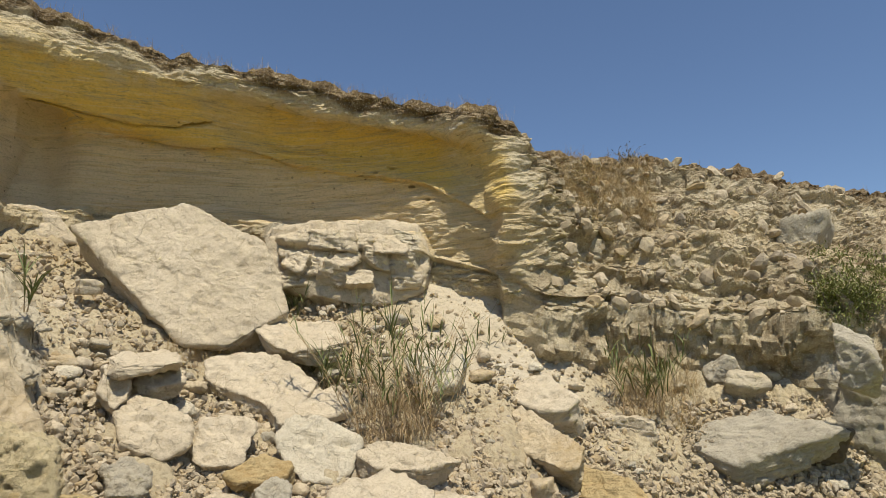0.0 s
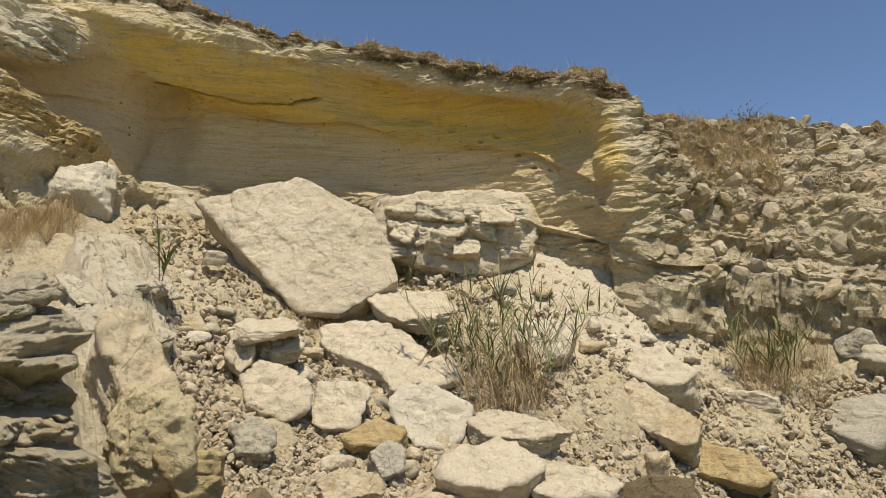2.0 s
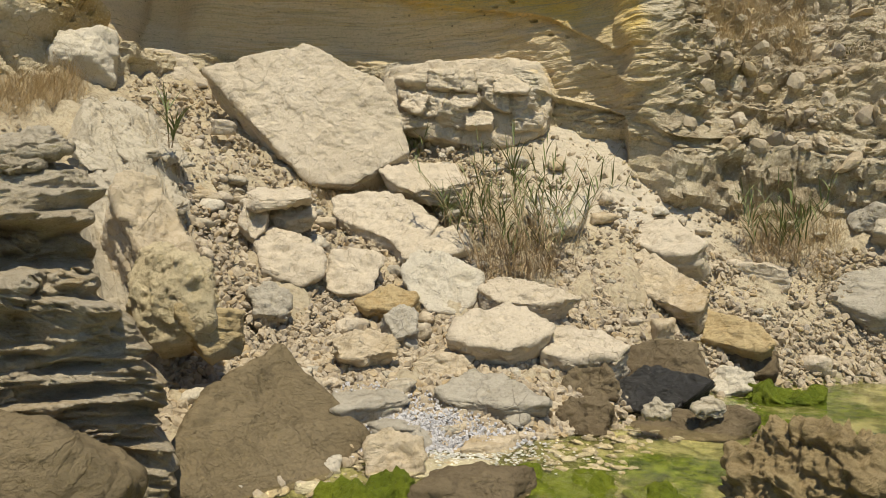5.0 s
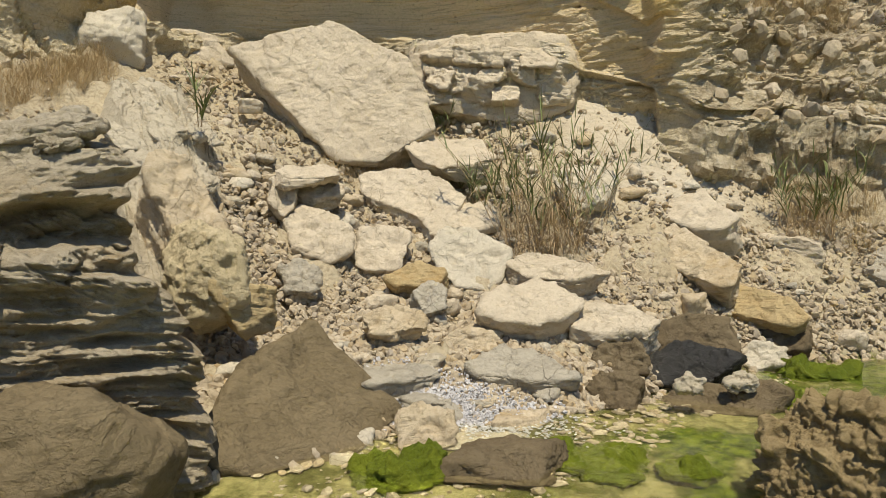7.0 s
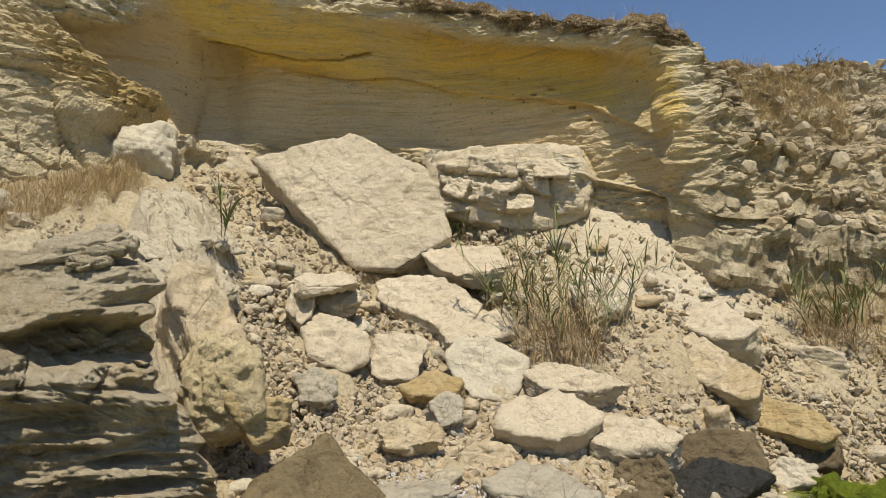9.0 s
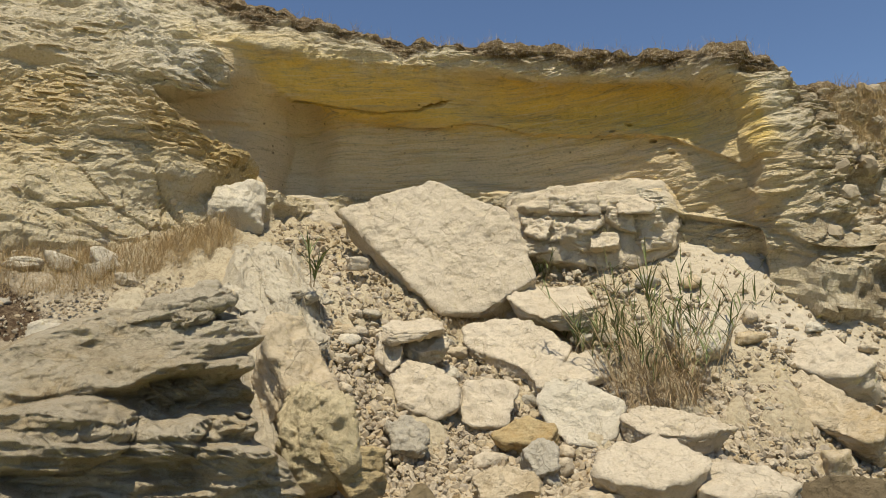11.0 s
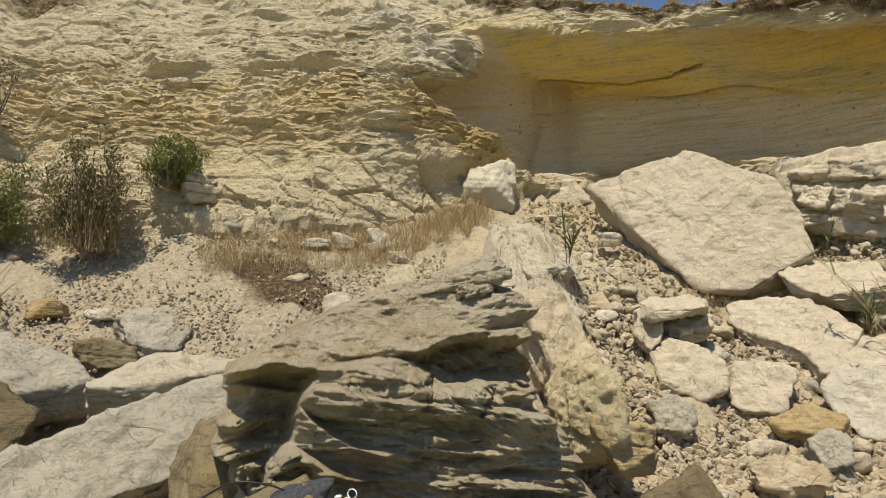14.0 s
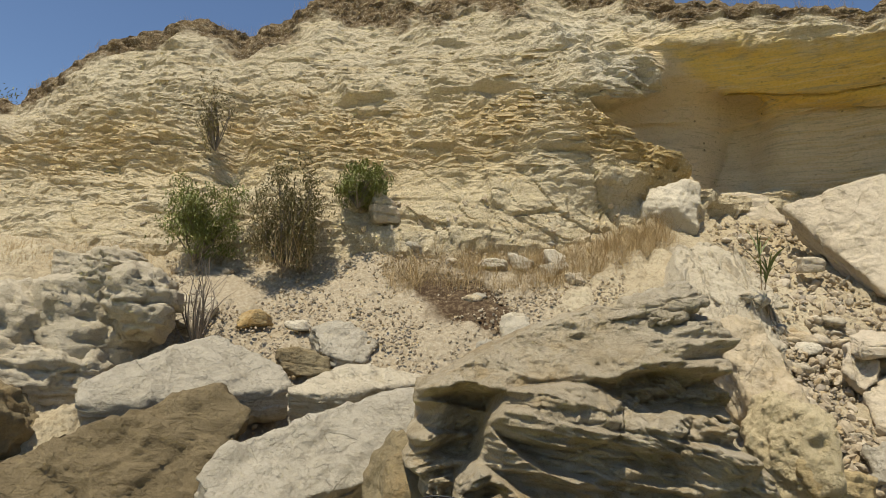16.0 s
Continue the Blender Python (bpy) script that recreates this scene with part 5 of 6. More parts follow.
plate("fallen_block", "flat grey slab lying on the shingle", (-1.02, 6.40, 0.29), (11, 24), ((-0.37, -0.17), (0.13, -0.25), (0.47, -0.18), (0.13, 0.15), (-0.16, 0.25), (-0.47, -0.06)), 0.26, 312, GREY)
plate("fallen_block", "broad brown-grey slab tilted out of the shallow water", (-2.73, 4.81, 0.40), (62, 44), ((-0.30, -0.01), (-0.92, -0.28), (-0.81, -0.41), (-0.48, -0.69), (0.01, -0.77), (0.50, -0.61), (0.92, -0.43), (0.69, 0.15), (0.60, 0.60), (0.41, 0.77), (0.12, 0.48)), 0.40, 313, DAMP, rough=0.04)
plate("fallen_block", "rounded grey-cream stone on the beach", (-3.58, 6.83, 1.04), (29, 50), ((-0.12, -0.18), (0.15, -0.19), (0.19, 0.03), (-0.01, 0.19), (-0.19, 0.12)), 0.25, 314, GREY)
plate("fallen_block", "smooth grey stone among the shingle", (-2.22, 7.18, 0.77), (18, 50), ((-0.04, -0.20), (0.17, -0.13), (0.17, 0.09), (-0.01, 0.20), (-0.17, 0.09)), 0.30, 315, GREY)
plate("fallen_block", "split ochre and cream stone", (-2.38, 6.56, 0.63), (21, 45), ((-0.22, -0.12), (0.03, -0.16), (0.26, -0.12), (0.24, 0.05), (-0.03, 0.16), (-0.26, 0.06)), 0.28, 316, PEACH)
plate("fallen_block", "upright cream block beside stacked slabs", (-4.27, 7.64, 1.94), (36, 62), ((-0.16, -0.09), (-0.01, -0.27), (0.13, -0.13), (0.16, 0.27), (-0.12, 0.22)), 0.40, 317, CREAM)
plate("fallen_block", "cream slab under a thin one with a gap", (-4.04, 8.09, 2.03), (34, 35), ((-0.23, -0.14), (-0.05, -0.24), (0.25, -0.15), (0.27, 0.08), (-0.01, 0.24), (-0.27, 0.07)), 0.22, 318, CREAM)
plate("fallen_block", "two thin cream slabs stacked over a hollow", (-4.07, 7.90, 2.27), (34, 15), ((-0.27, -0.39), (0.06, -0.36), (0.37, -0.08), (0.38, 0.39), (-0.08, 0.34), (-0.38, -0.08)), 0.13, 319, CREAM)
plate("fallen_block", "layered cream block beside the reeds", (0.74, 10.11, 1.63), (-11, 40), ((-0.44, -0.16), (-0.05, -0.40), (0.36, -0.37), (0.44, -0.17), (-0.08, 0.40), (-0.42, 0.28)), 0.50, 320, CREAM)
plate("fallen_block", "smooth chalky boulder behind the reeds", (-0.80, 9.82, 2.00), (5, 45), ((-0.21, -0.40), (0.23, -0.24), (0.38, 0.15), (0.08, 0.40), (-0.38, 0.17)), 0.40, 321, WHITE)
plate("fallen_block", "ochre stone wedged below a white block", (-2.51, 7.67, 0.97), (19, 40), ((-0.13, -0.19), (0.26, -0.14), (0.33, 0.05), (-0.00, 0.19), (-0.33, -0.04)), 0.30, 322, OCHRE)
plate("fallen_block", "smooth peach limestone block behind the wavy boulder", (-4.22, 5.73, 1.69), (51, 58), ((-0.22, -0.33), (0.13, -0.58), (0.33, -0.34), (0.26, 0.10), (0.06, 0.49), (-0.16, 0.58), (-0.33, 0.27)), 0.75, 323, PEACH)
plate("fallen_block", "large smooth grey slab tilted towards the sea", (-7.71, 1.34, 1.29), (82, 40), ((-0.23, -0.46), (0.30, -0.35), (0.96, -0.20), (0.88, 0.00), (0.26, 0.51), (-0.13, 0.57), (-0.60, 0.24), (-0.96, -0.10), (-0.91, -0.57)), 0.55, 324, GREY, rough=0.04)
plate("fallen_block", "big dark grey boulder, rough in front", (-6.91, 0.62, 0.56), (78, 62), ((-1.00, -0.67), (0.53, -0.63), (0.70, -0.18), (1.03, 0.26), (1.06, 0.45), (0.80, 0.67), (-0.28, 0.40), (-0.84, 0.12), (-1.06, -0.10)), 0.90, 325, DAMP, rough=0.10, beds=0.06, pits=0.03)
plate("fallen_block", "large grey slab with a smooth pitted face", (-6.12, 2.08, 0.73), (66, 48), ((-0.60, -0.71), (-0.03, -0.48), (0.54, -0.14), (0.78, 0.10), (0.85, 0.67), (0.44, 0.71), (-0.14, 0.33), (-0.68, 0.06), (-0.85, -0.31)), 0.60, 326, GREY, pits=0.03, rough=0.05)
plate("fallen_block", "pale grey block with a flat top at the bench's edge", (-6.83, 2.88, 1.28), (64, 24), ((-0.66, -0.32), (-0.43, -0.35), (-0.11, -0.18), (0.35, -0.19), (0.71, 0.21), (0.34, 0.35), (-0.34, 0.32), (-0.71, -0.07)), 0.50, 327, SCARP)
plate("fallen_block", "grey-green stone sunk in the earth bench", (-8.09, 3.11, 1.81), (70, 45), ((-0.09, -0.29), (0.24, -0.33), (0.38, 0.02), (-0.05, 0.33), (-0.38, 0.20)), 0.40, 328, GREY)
plate("fallen_block", "pale stone beside the bare shrub", (-9.50, 1.49, 2.15), (82, 45), ((-0.22, -0.24), (0.12, -0.35), (0.31, 0.05), (0.05, 0.35), (-0.31, 0.07)), 0.40, 329, SCARP)
rock("fallen_block", "rounded nodular yellow limestone block wedged behind the wavy boulder", (-3.54, 5.17, 1.24), (0.80, 0.85, 1.05), (36, 0, -8), 77, NODULAR, pits=0.035, rough=0.06, beds=0.0, detail=6, cuts=14, round_off=0.09)
rock("fallen_block", "bright ochre stone jammed between two boulders", (-3.17, 5.22, 0.98), (0.52, 0.45, 0.36), (35, 0, 6), 78, OCHRE)
rock("fallen_block", "brown rounded boulder under the wavy one", (-2.78, 2.92, 0.35), (1.35, 1.00, 1.10), (50, 0, 0), 79, DAMP, detail=6, rough=0.04, beds=0.0, cuts=12, round_off=0.06)
rock("fallen_block", "dark boulder under the eroded one", (-8.35, -0.55, 0.75), (1.2, 1.1, 1.0), (94, 0, 0), 88, SANDY, rough=0.1)
plate("bedrock_ledge", "layered cream limestone ledge with dark niches below the hollow", (-2.63, 11.80, 4.03), (13, 80), ((-1.39, 0.10), (-1.06, -0.42), (-0.11, -0.68), (0.75, -0.74), (1.30, -0.39), (1.39, 0.14), (1.23, 0.60), (0.27, 0.74), (-0.52, 0.73), (-1.22, 0.64)), 0.70, 330, CREAM, beds=0.12, rough=0.10)
plate("fallen_block", "brown stone behind the black slab", (0.35, 7.70, 0.30), (-2, 58), ((-0.31, -0.19), (-0.09, -0.27), (0.49, -0.17), (0.57, 0.08), (0.50, 0.26), (0.12, 0.27), (-0.27, 0.15), (-0.57, -0.02)), 0.40, 331, BROWN)
plate("fallen_block", "damp brown stone with a rough face", (-0.18, 7.12, 0.27), (2, 58), ((-0.20, -0.17), (0.22, -0.14), (0.23, -0.00), (0.11, 0.17), (-0.13, 0.16), (-0.23, 0.00)), 0.35, 332, BROWN)
plate("fallen_block", "damp brown stone at the waterline", (-0.20, 6.61, 0.07), (3, 58), ((-0.08, -0.17), (0.21, -0.14), (0.24, 0.05), (0.11, 0.17), (-0.14, 0.16), (-0.24, 0.01)), 0.35, 333, BROWN)
plate("fallen_block", "wet black slab at the waterline", (0.62, 7.22, 0.08), (-10, 46), ((-0.42, -0.28), (-0.17, -0.22), (-0.04, -0.08), (0.45, -0.02), (0.51, 0.11), (0.19, 0.24), (-0.22, 0.28), (-0.49, 0.07), (-0.51, -0.20)), 0.40, 334, BLACK)
plate("fallen_block", "brown stone standing in green shallow water", (0.79, 6.89, -0.12), (-10, 44), ((-0.39, -0.27), (0.07, -0.19), (0.37, -0.01), (0.47, 0.19), (0.18, 0.27), (-0.24, 0.15), (-0.47, -0.03)), 0.45, 335, BROWN)
plate("fallen_block", "white stone among dark rocks", (1.26, 8.47, 0.10), (-8, 48), ((-0.04, -0.16), (0.24, -0.06), (0.18, 0.13), (-0.10, 0.16), (-0.24, -0.01)), 0.30, 336, WHITE)
plate("fallen_block", "brown stone below the ochre wedge", (1.55, 9.01, 0.23), (-10, 52), ((-0.08, -0.23), (0.24, -0.15), (0.26, 0.10), (-0.03, 0.23), (-0.26, 0.02)), 0.35, 337, BROWN)
plate("fallen_block", "ochre and cream stone at the water's edge", (-1.51, 5.12, -0.01), (18, 55), ((-0.16, -0.15), (0.02, -0.19), (0.21, -0.07), (0.19, 0.10), (-0.06, 0.19), (-0.21, 0.11)), 0.35, 338, PEACH)
plate("small_stone", "small white stone on the brown rock", (0.43, 6.45, 0.24), (-3, 55), ((-0.07, -0.07), (0.09, -0.05), (0.10, 0.03), (-0.02, 0.07), (-0.10, 0.03)), 0.14, 339, SCARP)
plate("small_stone", "flat pale stone on the brown rock", (0.87, 6.75, 0.22), (-7, 30), ((-0.09, -0.07), (0.09, -0.04), (0.11, 0.02), (-0.00, 0.07), (-0.11, -0.01)), 0.09, 340, SCARP)
plate("fallen_block", "large grey limestone block with a flat pitted top", (3.50, 10.70, 0.97), (-23, 40), ((-0.59, -0.41), (-0.07, -0.68), (0.28, -0.67), (0.63, -0.37), (0.91, -0.16), (1.35, 0.07), (1.39, 0.55), (0.83, 0.68), (0.23, 0.42), (-0.24, 0.58), (-0.90, 0.64), (-1.31, 0.41), (-1.39, -0.10)), 0.55, 341, GREY, pits=0.03, rough=0.07)


def ledge_blocks():
    """Jointed blocks in the face of the cream ledge."""
    ledge = bpy.data.objects["bedrock_ledge"]
    r = np.random.default_rng(340)
    for row, (z, n) in enumerate(((0.40, 4), (0.08, 5), (-0.28, 4))):
        for k in range(n):
            x = -1.18 + 2.36 * (k + 0.5 + r.uniform(-0.2, 0.2)) / n
            size = (2.36 / n * r.uniform(0.85, 1.2), 0.5, r.uniform(0.26, 0.42))
            v, f = chopped(size, 341 + 10 * row + k, 2, 5, None, 0.014)
            v = roughened(v, f, 341 + 10 * row + k, 0.05, 0.05, 14.0, 0.012)
            v = placed(v, (x, -0.22 - 0.06 * row + r.uniform(-0.07, 0.05), z + r.uniform(-0.04, 0.04)), r.uniform(-8, 8), r.uniform(-4, 8), r.uniform(-5, 5))
            v = placed(v, (0, 0, 0), 13, 0, 0)
            new("ledge_block", mesh_of("ledge_block", v, f, True, [CREAM])).parent = ledge


ledge_blocks()


# ---- loose stones and rubble ----
def on_slope(count, seed, zones):
    """Places on the slope: zones are (share, angle from, angle to, least and most of the way from shore (0) to foot (1))."""
    r = np.random.default_rng(seed)
    out = []
    for share, a0, a1, k0, k1 in zones:
        n = int(count * share)
        a, k = r.uniform(a0, a1, n), r.uniform(k0, k1, n)
        rad = np.interp(a, G_ANGLE, G_SHORE) * (1 - k) + np.interp(a, G_ANGLE, G_FOOT_R) * k
        out.append(np.stack([MID[0] - rad * np.sin(np.radians(a)), MID[1] + rad * np.cos(np.radians(a))], 1))
    p = np.concatenate(out)
    return np.column_stack([p, base_ground(p[:, 0], p[:, 1])])


def stone_shape(seed, detail):
    r = np.random.default_rng(seed)
    v, f = chopped((1.0, r.uniform(0.5, 0.9), r.uniform(0.3, 0.65)), seed, 9, detail, None, 0.02)
    return roughened(v, f, seed, 0.09, 0.0, grain=0.02), f


def chip(seed):
    """An angular splinter: a box with its corners knocked about."""
    r = np.random.default_rng(seed)
    v = np.array([[x, y, z] for x in (-1, 1) for y in (-1, 1) for z in (-1, 1)], float)
    v = (v + r.uniform(-0.50, 0.10, v.shape) * v) * np.array([0.52, r.uniform(0.36, 0.55), r.uniform(0.26, 0.48)])
    f = np.array([[0, 1, 3, 2], [4, 6, 7, 5], [0, 4, 5, 1], [2, 3, 7, 6], [0, 2, 6, 4], [1, 5, 7, 3]])
    return v, np.concatenate([f[:, [0, 1, 2]], f[:, [0, 2, 3]]])


def loose_stones():
    shapes = [stone_shape(500 + k, 3) for k in range(12)]
    mats = [CREAM, WHITE, SCARP, CREAM, PEACH, GREY]
    meshes = [mesh_of("loose_stone", v, f, True, [mats[k % 6]]) for k, (v, f) in enumerate(shapes)]
    words = ["cream", "white", "pale", "cream", "ochre-stained", "grey"]
    r = np.random.default_rng(11)
    at = on_slope(290, 12, [(0.40, 2, 36, 0.02, 0.55), (0.2, -25, 2, 0.1, 0.8), (0.28, 5, 40, 0.45, 0.85), (0.06, 48, 80, 0.55, 0.98)])
    for p in at:
        k = int(r.integers(12))
        s = 0.12 + 0.26 * r.random() ** 2.0
        ob = new("loose_stone", meshes[k])
        ob.matrix_world = pose(p[0], p[1], p[2] + 0.12 * s + 0.02, *r.uniform(-18, 18, 2), r.uniform(0, 360)) @ Matrix.Diagonal((s, s, s, 1))
        tagged(ob, words[k % 6] + " limestone lump lying in the rubble", "stone", "loose stones on the slope")


def tumbled(r):
    """A random turn, as a matrix."""
    q = r.normal(0, 1, 4)
    w, x, y, z = q / np.linalg.norm(q)
    return np.array([[1 - 2 * (y * y + z * z), 2 * (x * y - z * w), 2 * (x * z + y * w)], [2 * (x * y + z * w), 1 - 2 * (x * x + z * z), 2 * (y * z - x * w)], [2 * (x * z - y * w), 2 * (y * z + x * w), 1 - 2 * (x * x + y * y)]])


def pebble(seed):
    """A knocked, half-rounded lump of few faces."""
    r = np.random.default_rng(seed)
    v, f = chopped((1.0, r.uniform(0.62, 0.95), r.uniform(0.5, 0.8)), seed, 6, 1, None, 0.07)
    return v * (1 + r.normal(0, 0.05, (len(v), 1))), f


def rubble():
    shapes = [pebble(600 + k) for k in range(14)] + [stone_shape(640 + k, 2) for k in range(10)]
    splinters = [chip(620 + k) for k in range(8)]
    r = np.random.default_rng(21)
    at = on_slope(36000, 22, [(0.62, 0, 37, 0.01, 0.50), (0.17, -27, 0, 0.0, 0.62), (0.09, 10, 40, 0.5, 0.9), (0.18, 47, 84, 0.35, 0.98), (0.03, -9, 9, 0.45, 1.0), (0.035, -14, 32, -0.22, 0.02)])
    out = []
    n = len(at)
    s = 0.020 + 0.115 * r.random(n) ** 3.0
    west = polar(at[:, 0], at[:, 1])[0] > 47
    s = np.where(west, 0.014 + 0.42 * s, s)
    for k in range(n):
        v, f = shapes[14 + k % 10] if s[k] > 0.105 else shapes[k % 14] if s[k] > 0.034 else splinters[k % 8]
        out.append((v @ (tumbled(r) * s[k]).T + at[k] + np.array([0, 0, 0.2 * s[k] + 0.02]), f))
    v, f = joined(out)
    ob = new("rubble", mesh_of("rubble", v, f, False, [RUBBLE]))
    tagged(ob, "small broken cream limestone pieces strewn over the slope", "rubble", kind="stuff")


def shell_grit():
    """White broken shells washed up in a patch at the water's edge."""
    shapes = [chip(690 + k) for k in range(6)]
    r = np.random.default_rng(71)
    out = []
    for k in range(2600):
        x, y = -1.45 + 0.42 * r.normal(), 5.75 + 0.22 * r.normal()
        v, f = shapes[k % 6]
        out.append((v @ (tumbled(r) * r.uniform(0.012, 0.034)).T + np.array([x, y, ground_at(x, y) + 0.06 + 0.03 * r.random()]), f))
    v, f = joined(out)
    tagged(new("shell_grit", mesh_of("shell_grit", v, f, False, [SHELL])), "white shell grit washed up at the water's edge", "shells", kind="stuff")


def rubble_material():
    m = Nodes("limestone chips", 0.93, 0.15)
    colour = m.ramp(m.island, (0.0, (0.36, 0.29, 0.19)), (0.3, (0.46, 0.38, 0.26)), (0.6, (0.51, 0.43, 0.305)), (0.8, (0.42, 0.315, 0.17)), (0.9, (0.33, 0.285, 0.22)), (1.0, (0.46, 0.38, 0.265)))
    colour = m.mix(m.ramp(m.noise(24, 5, 0.7), (0.36, 0.6), (0.52, 0.0)), colour, (0.281, 0.229, 0.158))
    return m.finish(colour, m.noise(45, 5, 0.7), 0.6, 0.02)


def scree():
    """Stones lodged on the broken eastern slope."""
    shapes = [chip(660 + k) for k in range(8)] + [stone_shape(680 + k, 2) for k in range(6)]
    r = np.random.default_rng(61)
    out = []
    for k in range(1000):
        east = k % 4
        a, lv = (r.uniform(-29, -4), r.uniform(0, 5.9)) if east else (r.uniform(46, 90), r.uniform(0, 1.2))
        s = (0.035 + 0.34 * r.random() ** 5) * (1.0 if east else 0.35)
        v, f = shapes[8 + k % 6] if s > 0.1 else shapes[k % 8]
        out.append((v @ (tumbled(r) * s).T + np.array(cliff_surface(a, lv)) + np.array([0, 0, 0.1 * s]), f))
    v, f = joined(out)
    ob = new("rubble", mesh_of("rubble", v, f, False, [RUBBLE]))
    tagged(ob, "broken limestone pieces lodged on the slopes of the cliff", "rubble", kind="stuff")


RUBBLE = rubble_material()
SHELL = stone_material("bleached shell", (0.74, 0.71, 0.68), (0.62, 0.59, 0.56), (0.36, 0.33, 0.31), cracks=0.0, rough=0.6)
shell_grit()
scree()
loose_stones()
rubble()


# ---- plants ----
def blade(root, way, length, width, bend, r, segs=5, fold=0.25):
    """A leaf blade: root, direction, length, and how far it bends over. Points and faces."""
    way = np.array(way, float)
    way /= np.linalg.norm(way)
    side = np.cross(way, [0, 0, 1.0])
    side /= max(np.linalg.norm(side), 1e-6)
    pts, p, d = [], np.array(root, float), way.copy()
    for k in range(segs + 1):
        t = k / segs
        w = width * (1 - t) ** 0.7 * min(1.0, 0.5 + 2.2 * t)
        up = np.cross(side, d)
        pts += [p - side * w / 2 + up * fold * w, p, p + side * w / 2 + up * fold * w]
        p = p + d * length / segs
        d = d + np.array([0, 0, -bend / segs])
        d /= np.linalg.norm(d)
    f = []
    for k in range(segs):
        a = 3 * k
        f += [[a, a + 1, a + 4, a + 3], [a + 1, a + 2, a + 5, a + 4]]
    return np.array(pts), np.array(f)


def tube(path, r0, r1, sides=5):
    path = np.array(path, float)
    n = len(path)
    pts = []
    for k in range(n):
        d = path[min(k + 1, n - 1)] - path[max(k - 1, 0)]
        d /= np.linalg.norm(d)
        a = np.cross(d, [0.3, 0.1, 0.9])
        a /= np.linalg.norm(a)
        b = np.cross(d, a)
        rad = r0 + (r1 - r0) * k / (n - 1)
        for s in range(sides):
            t = 2 * math.pi * s / sides
            pts.append(path[k] + rad * (math.cos(t) * a + math.sin(t) * b))
    f = []
    for k in range(n - 1):
        for s in range(sides):
            s2 = (s + 1) % sides
            f.append([k * sides + s, k * sides + s2, (k + 1) * sides + s2, (k + 1) * sides + s])
    return np.array(pts), np.array(f)


def part(name, pieces, mat, parent, label="", smooth=False):
    v, f = joined(pieces)
    ob = new(name, mesh_of(name, v, f, smooth, [mat]))
    ob.parent = parent
    if label:
        tagged(ob, label)
    return ob


def thing(name, loc, label, category, group=""):
    ob = new(name)
    ob.empty_display_size = 0.1
    ob.location = loc
    return tagged(ob, label, category, group)


def reeds(loc, stems, height, spread, seed, label, dry=0.5):
    """A clump of reeds: upright canes with long leaves, green above, and bleached dead leaves about its foot."""
    r = np.random.default_rng(seed)
    stalk, green, straw = [], [], []
    for k in range(stems):
        a, q = r.uniform(0, 6.28), spread * math.sqrt(r.random())
        root = np.array([q * math.cos(a), q * math.sin(a), -0.08])
        h = height * r.uniform(0.45, 1.0)
        lean = r.normal(0, 0.17, 2) + 0.16 * np.array([math.cos(a), math.sin(a)])
        path = [root + np.array([lean[0] * t * h * (0.6 + 0.6 * t), lean[1] * t * h * (0.6 + 0.6 * t), t * h]) for t in np.linspace(0, 1, 6)]
        dead = r.random() < dry * 0.45
        stalk.append(tube(path, 0.007, 0.003))
        for t in np.arange(0.25, 1.0, 0.075):
            at = root + np.array([lean[0] * t * h * (0.6 + 0.6 * t), lean[1] * t * h * (0.6 + 0.6 * t), t * h])
            b = r.uniform(0, 6.28)
            if dead or (t < 0.5 and r.random() < 0.75):
                if r.random() < 0.75:
                    straw.append(blade(at, (math.cos(b), math.sin(b), r.uniform(-0.4, 0.8)), r.uniform(0.18, 0.42), 0.014, 2.2, r))
            else:
                green.append(blade(at, (0.55 * math.cos(b), 0.55 * math.sin(b), r.uniform(0.7, 1.3)), r.uniform(0.25, 0.55), 0.026, r.uniform(0.4, 2.2), r))
        if not dead:
            green.append(blade(path[-1], (lean[0], lean[1], 1), 0.28, 0.02, 0.1, r))
    for k in range(int(stems * 8 * dry)):
        a, q = r.uniform(0, 6.28), spread * 1.15 * math.sqrt(r.random())
        straw.append(blade((q * math.cos(a), q * math.sin(a), -0.03), (r.normal(0, 0.5), r.normal(0, 0.5), 1), r.uniform(0.25, 0.7) * min(1, height / 1.4), 0.010, r.uniform(0.6, 2.4), r))
    ob = thing("reed_clump", loc, label, "reeds", "reeds on the slope")
    for cane in stalk:
        part("cane", [cane], REED_DRY, ob)
    if green:
        tagged(part("green_foliage", green, REED_GREEN, ob, "grey-green lance-shaped leaves"), kind="stuff")
    if straw:
        tagged(part("dead_foliage", straw, REED_DRY, ob, "bleached dead leaves"), kind="stuff")


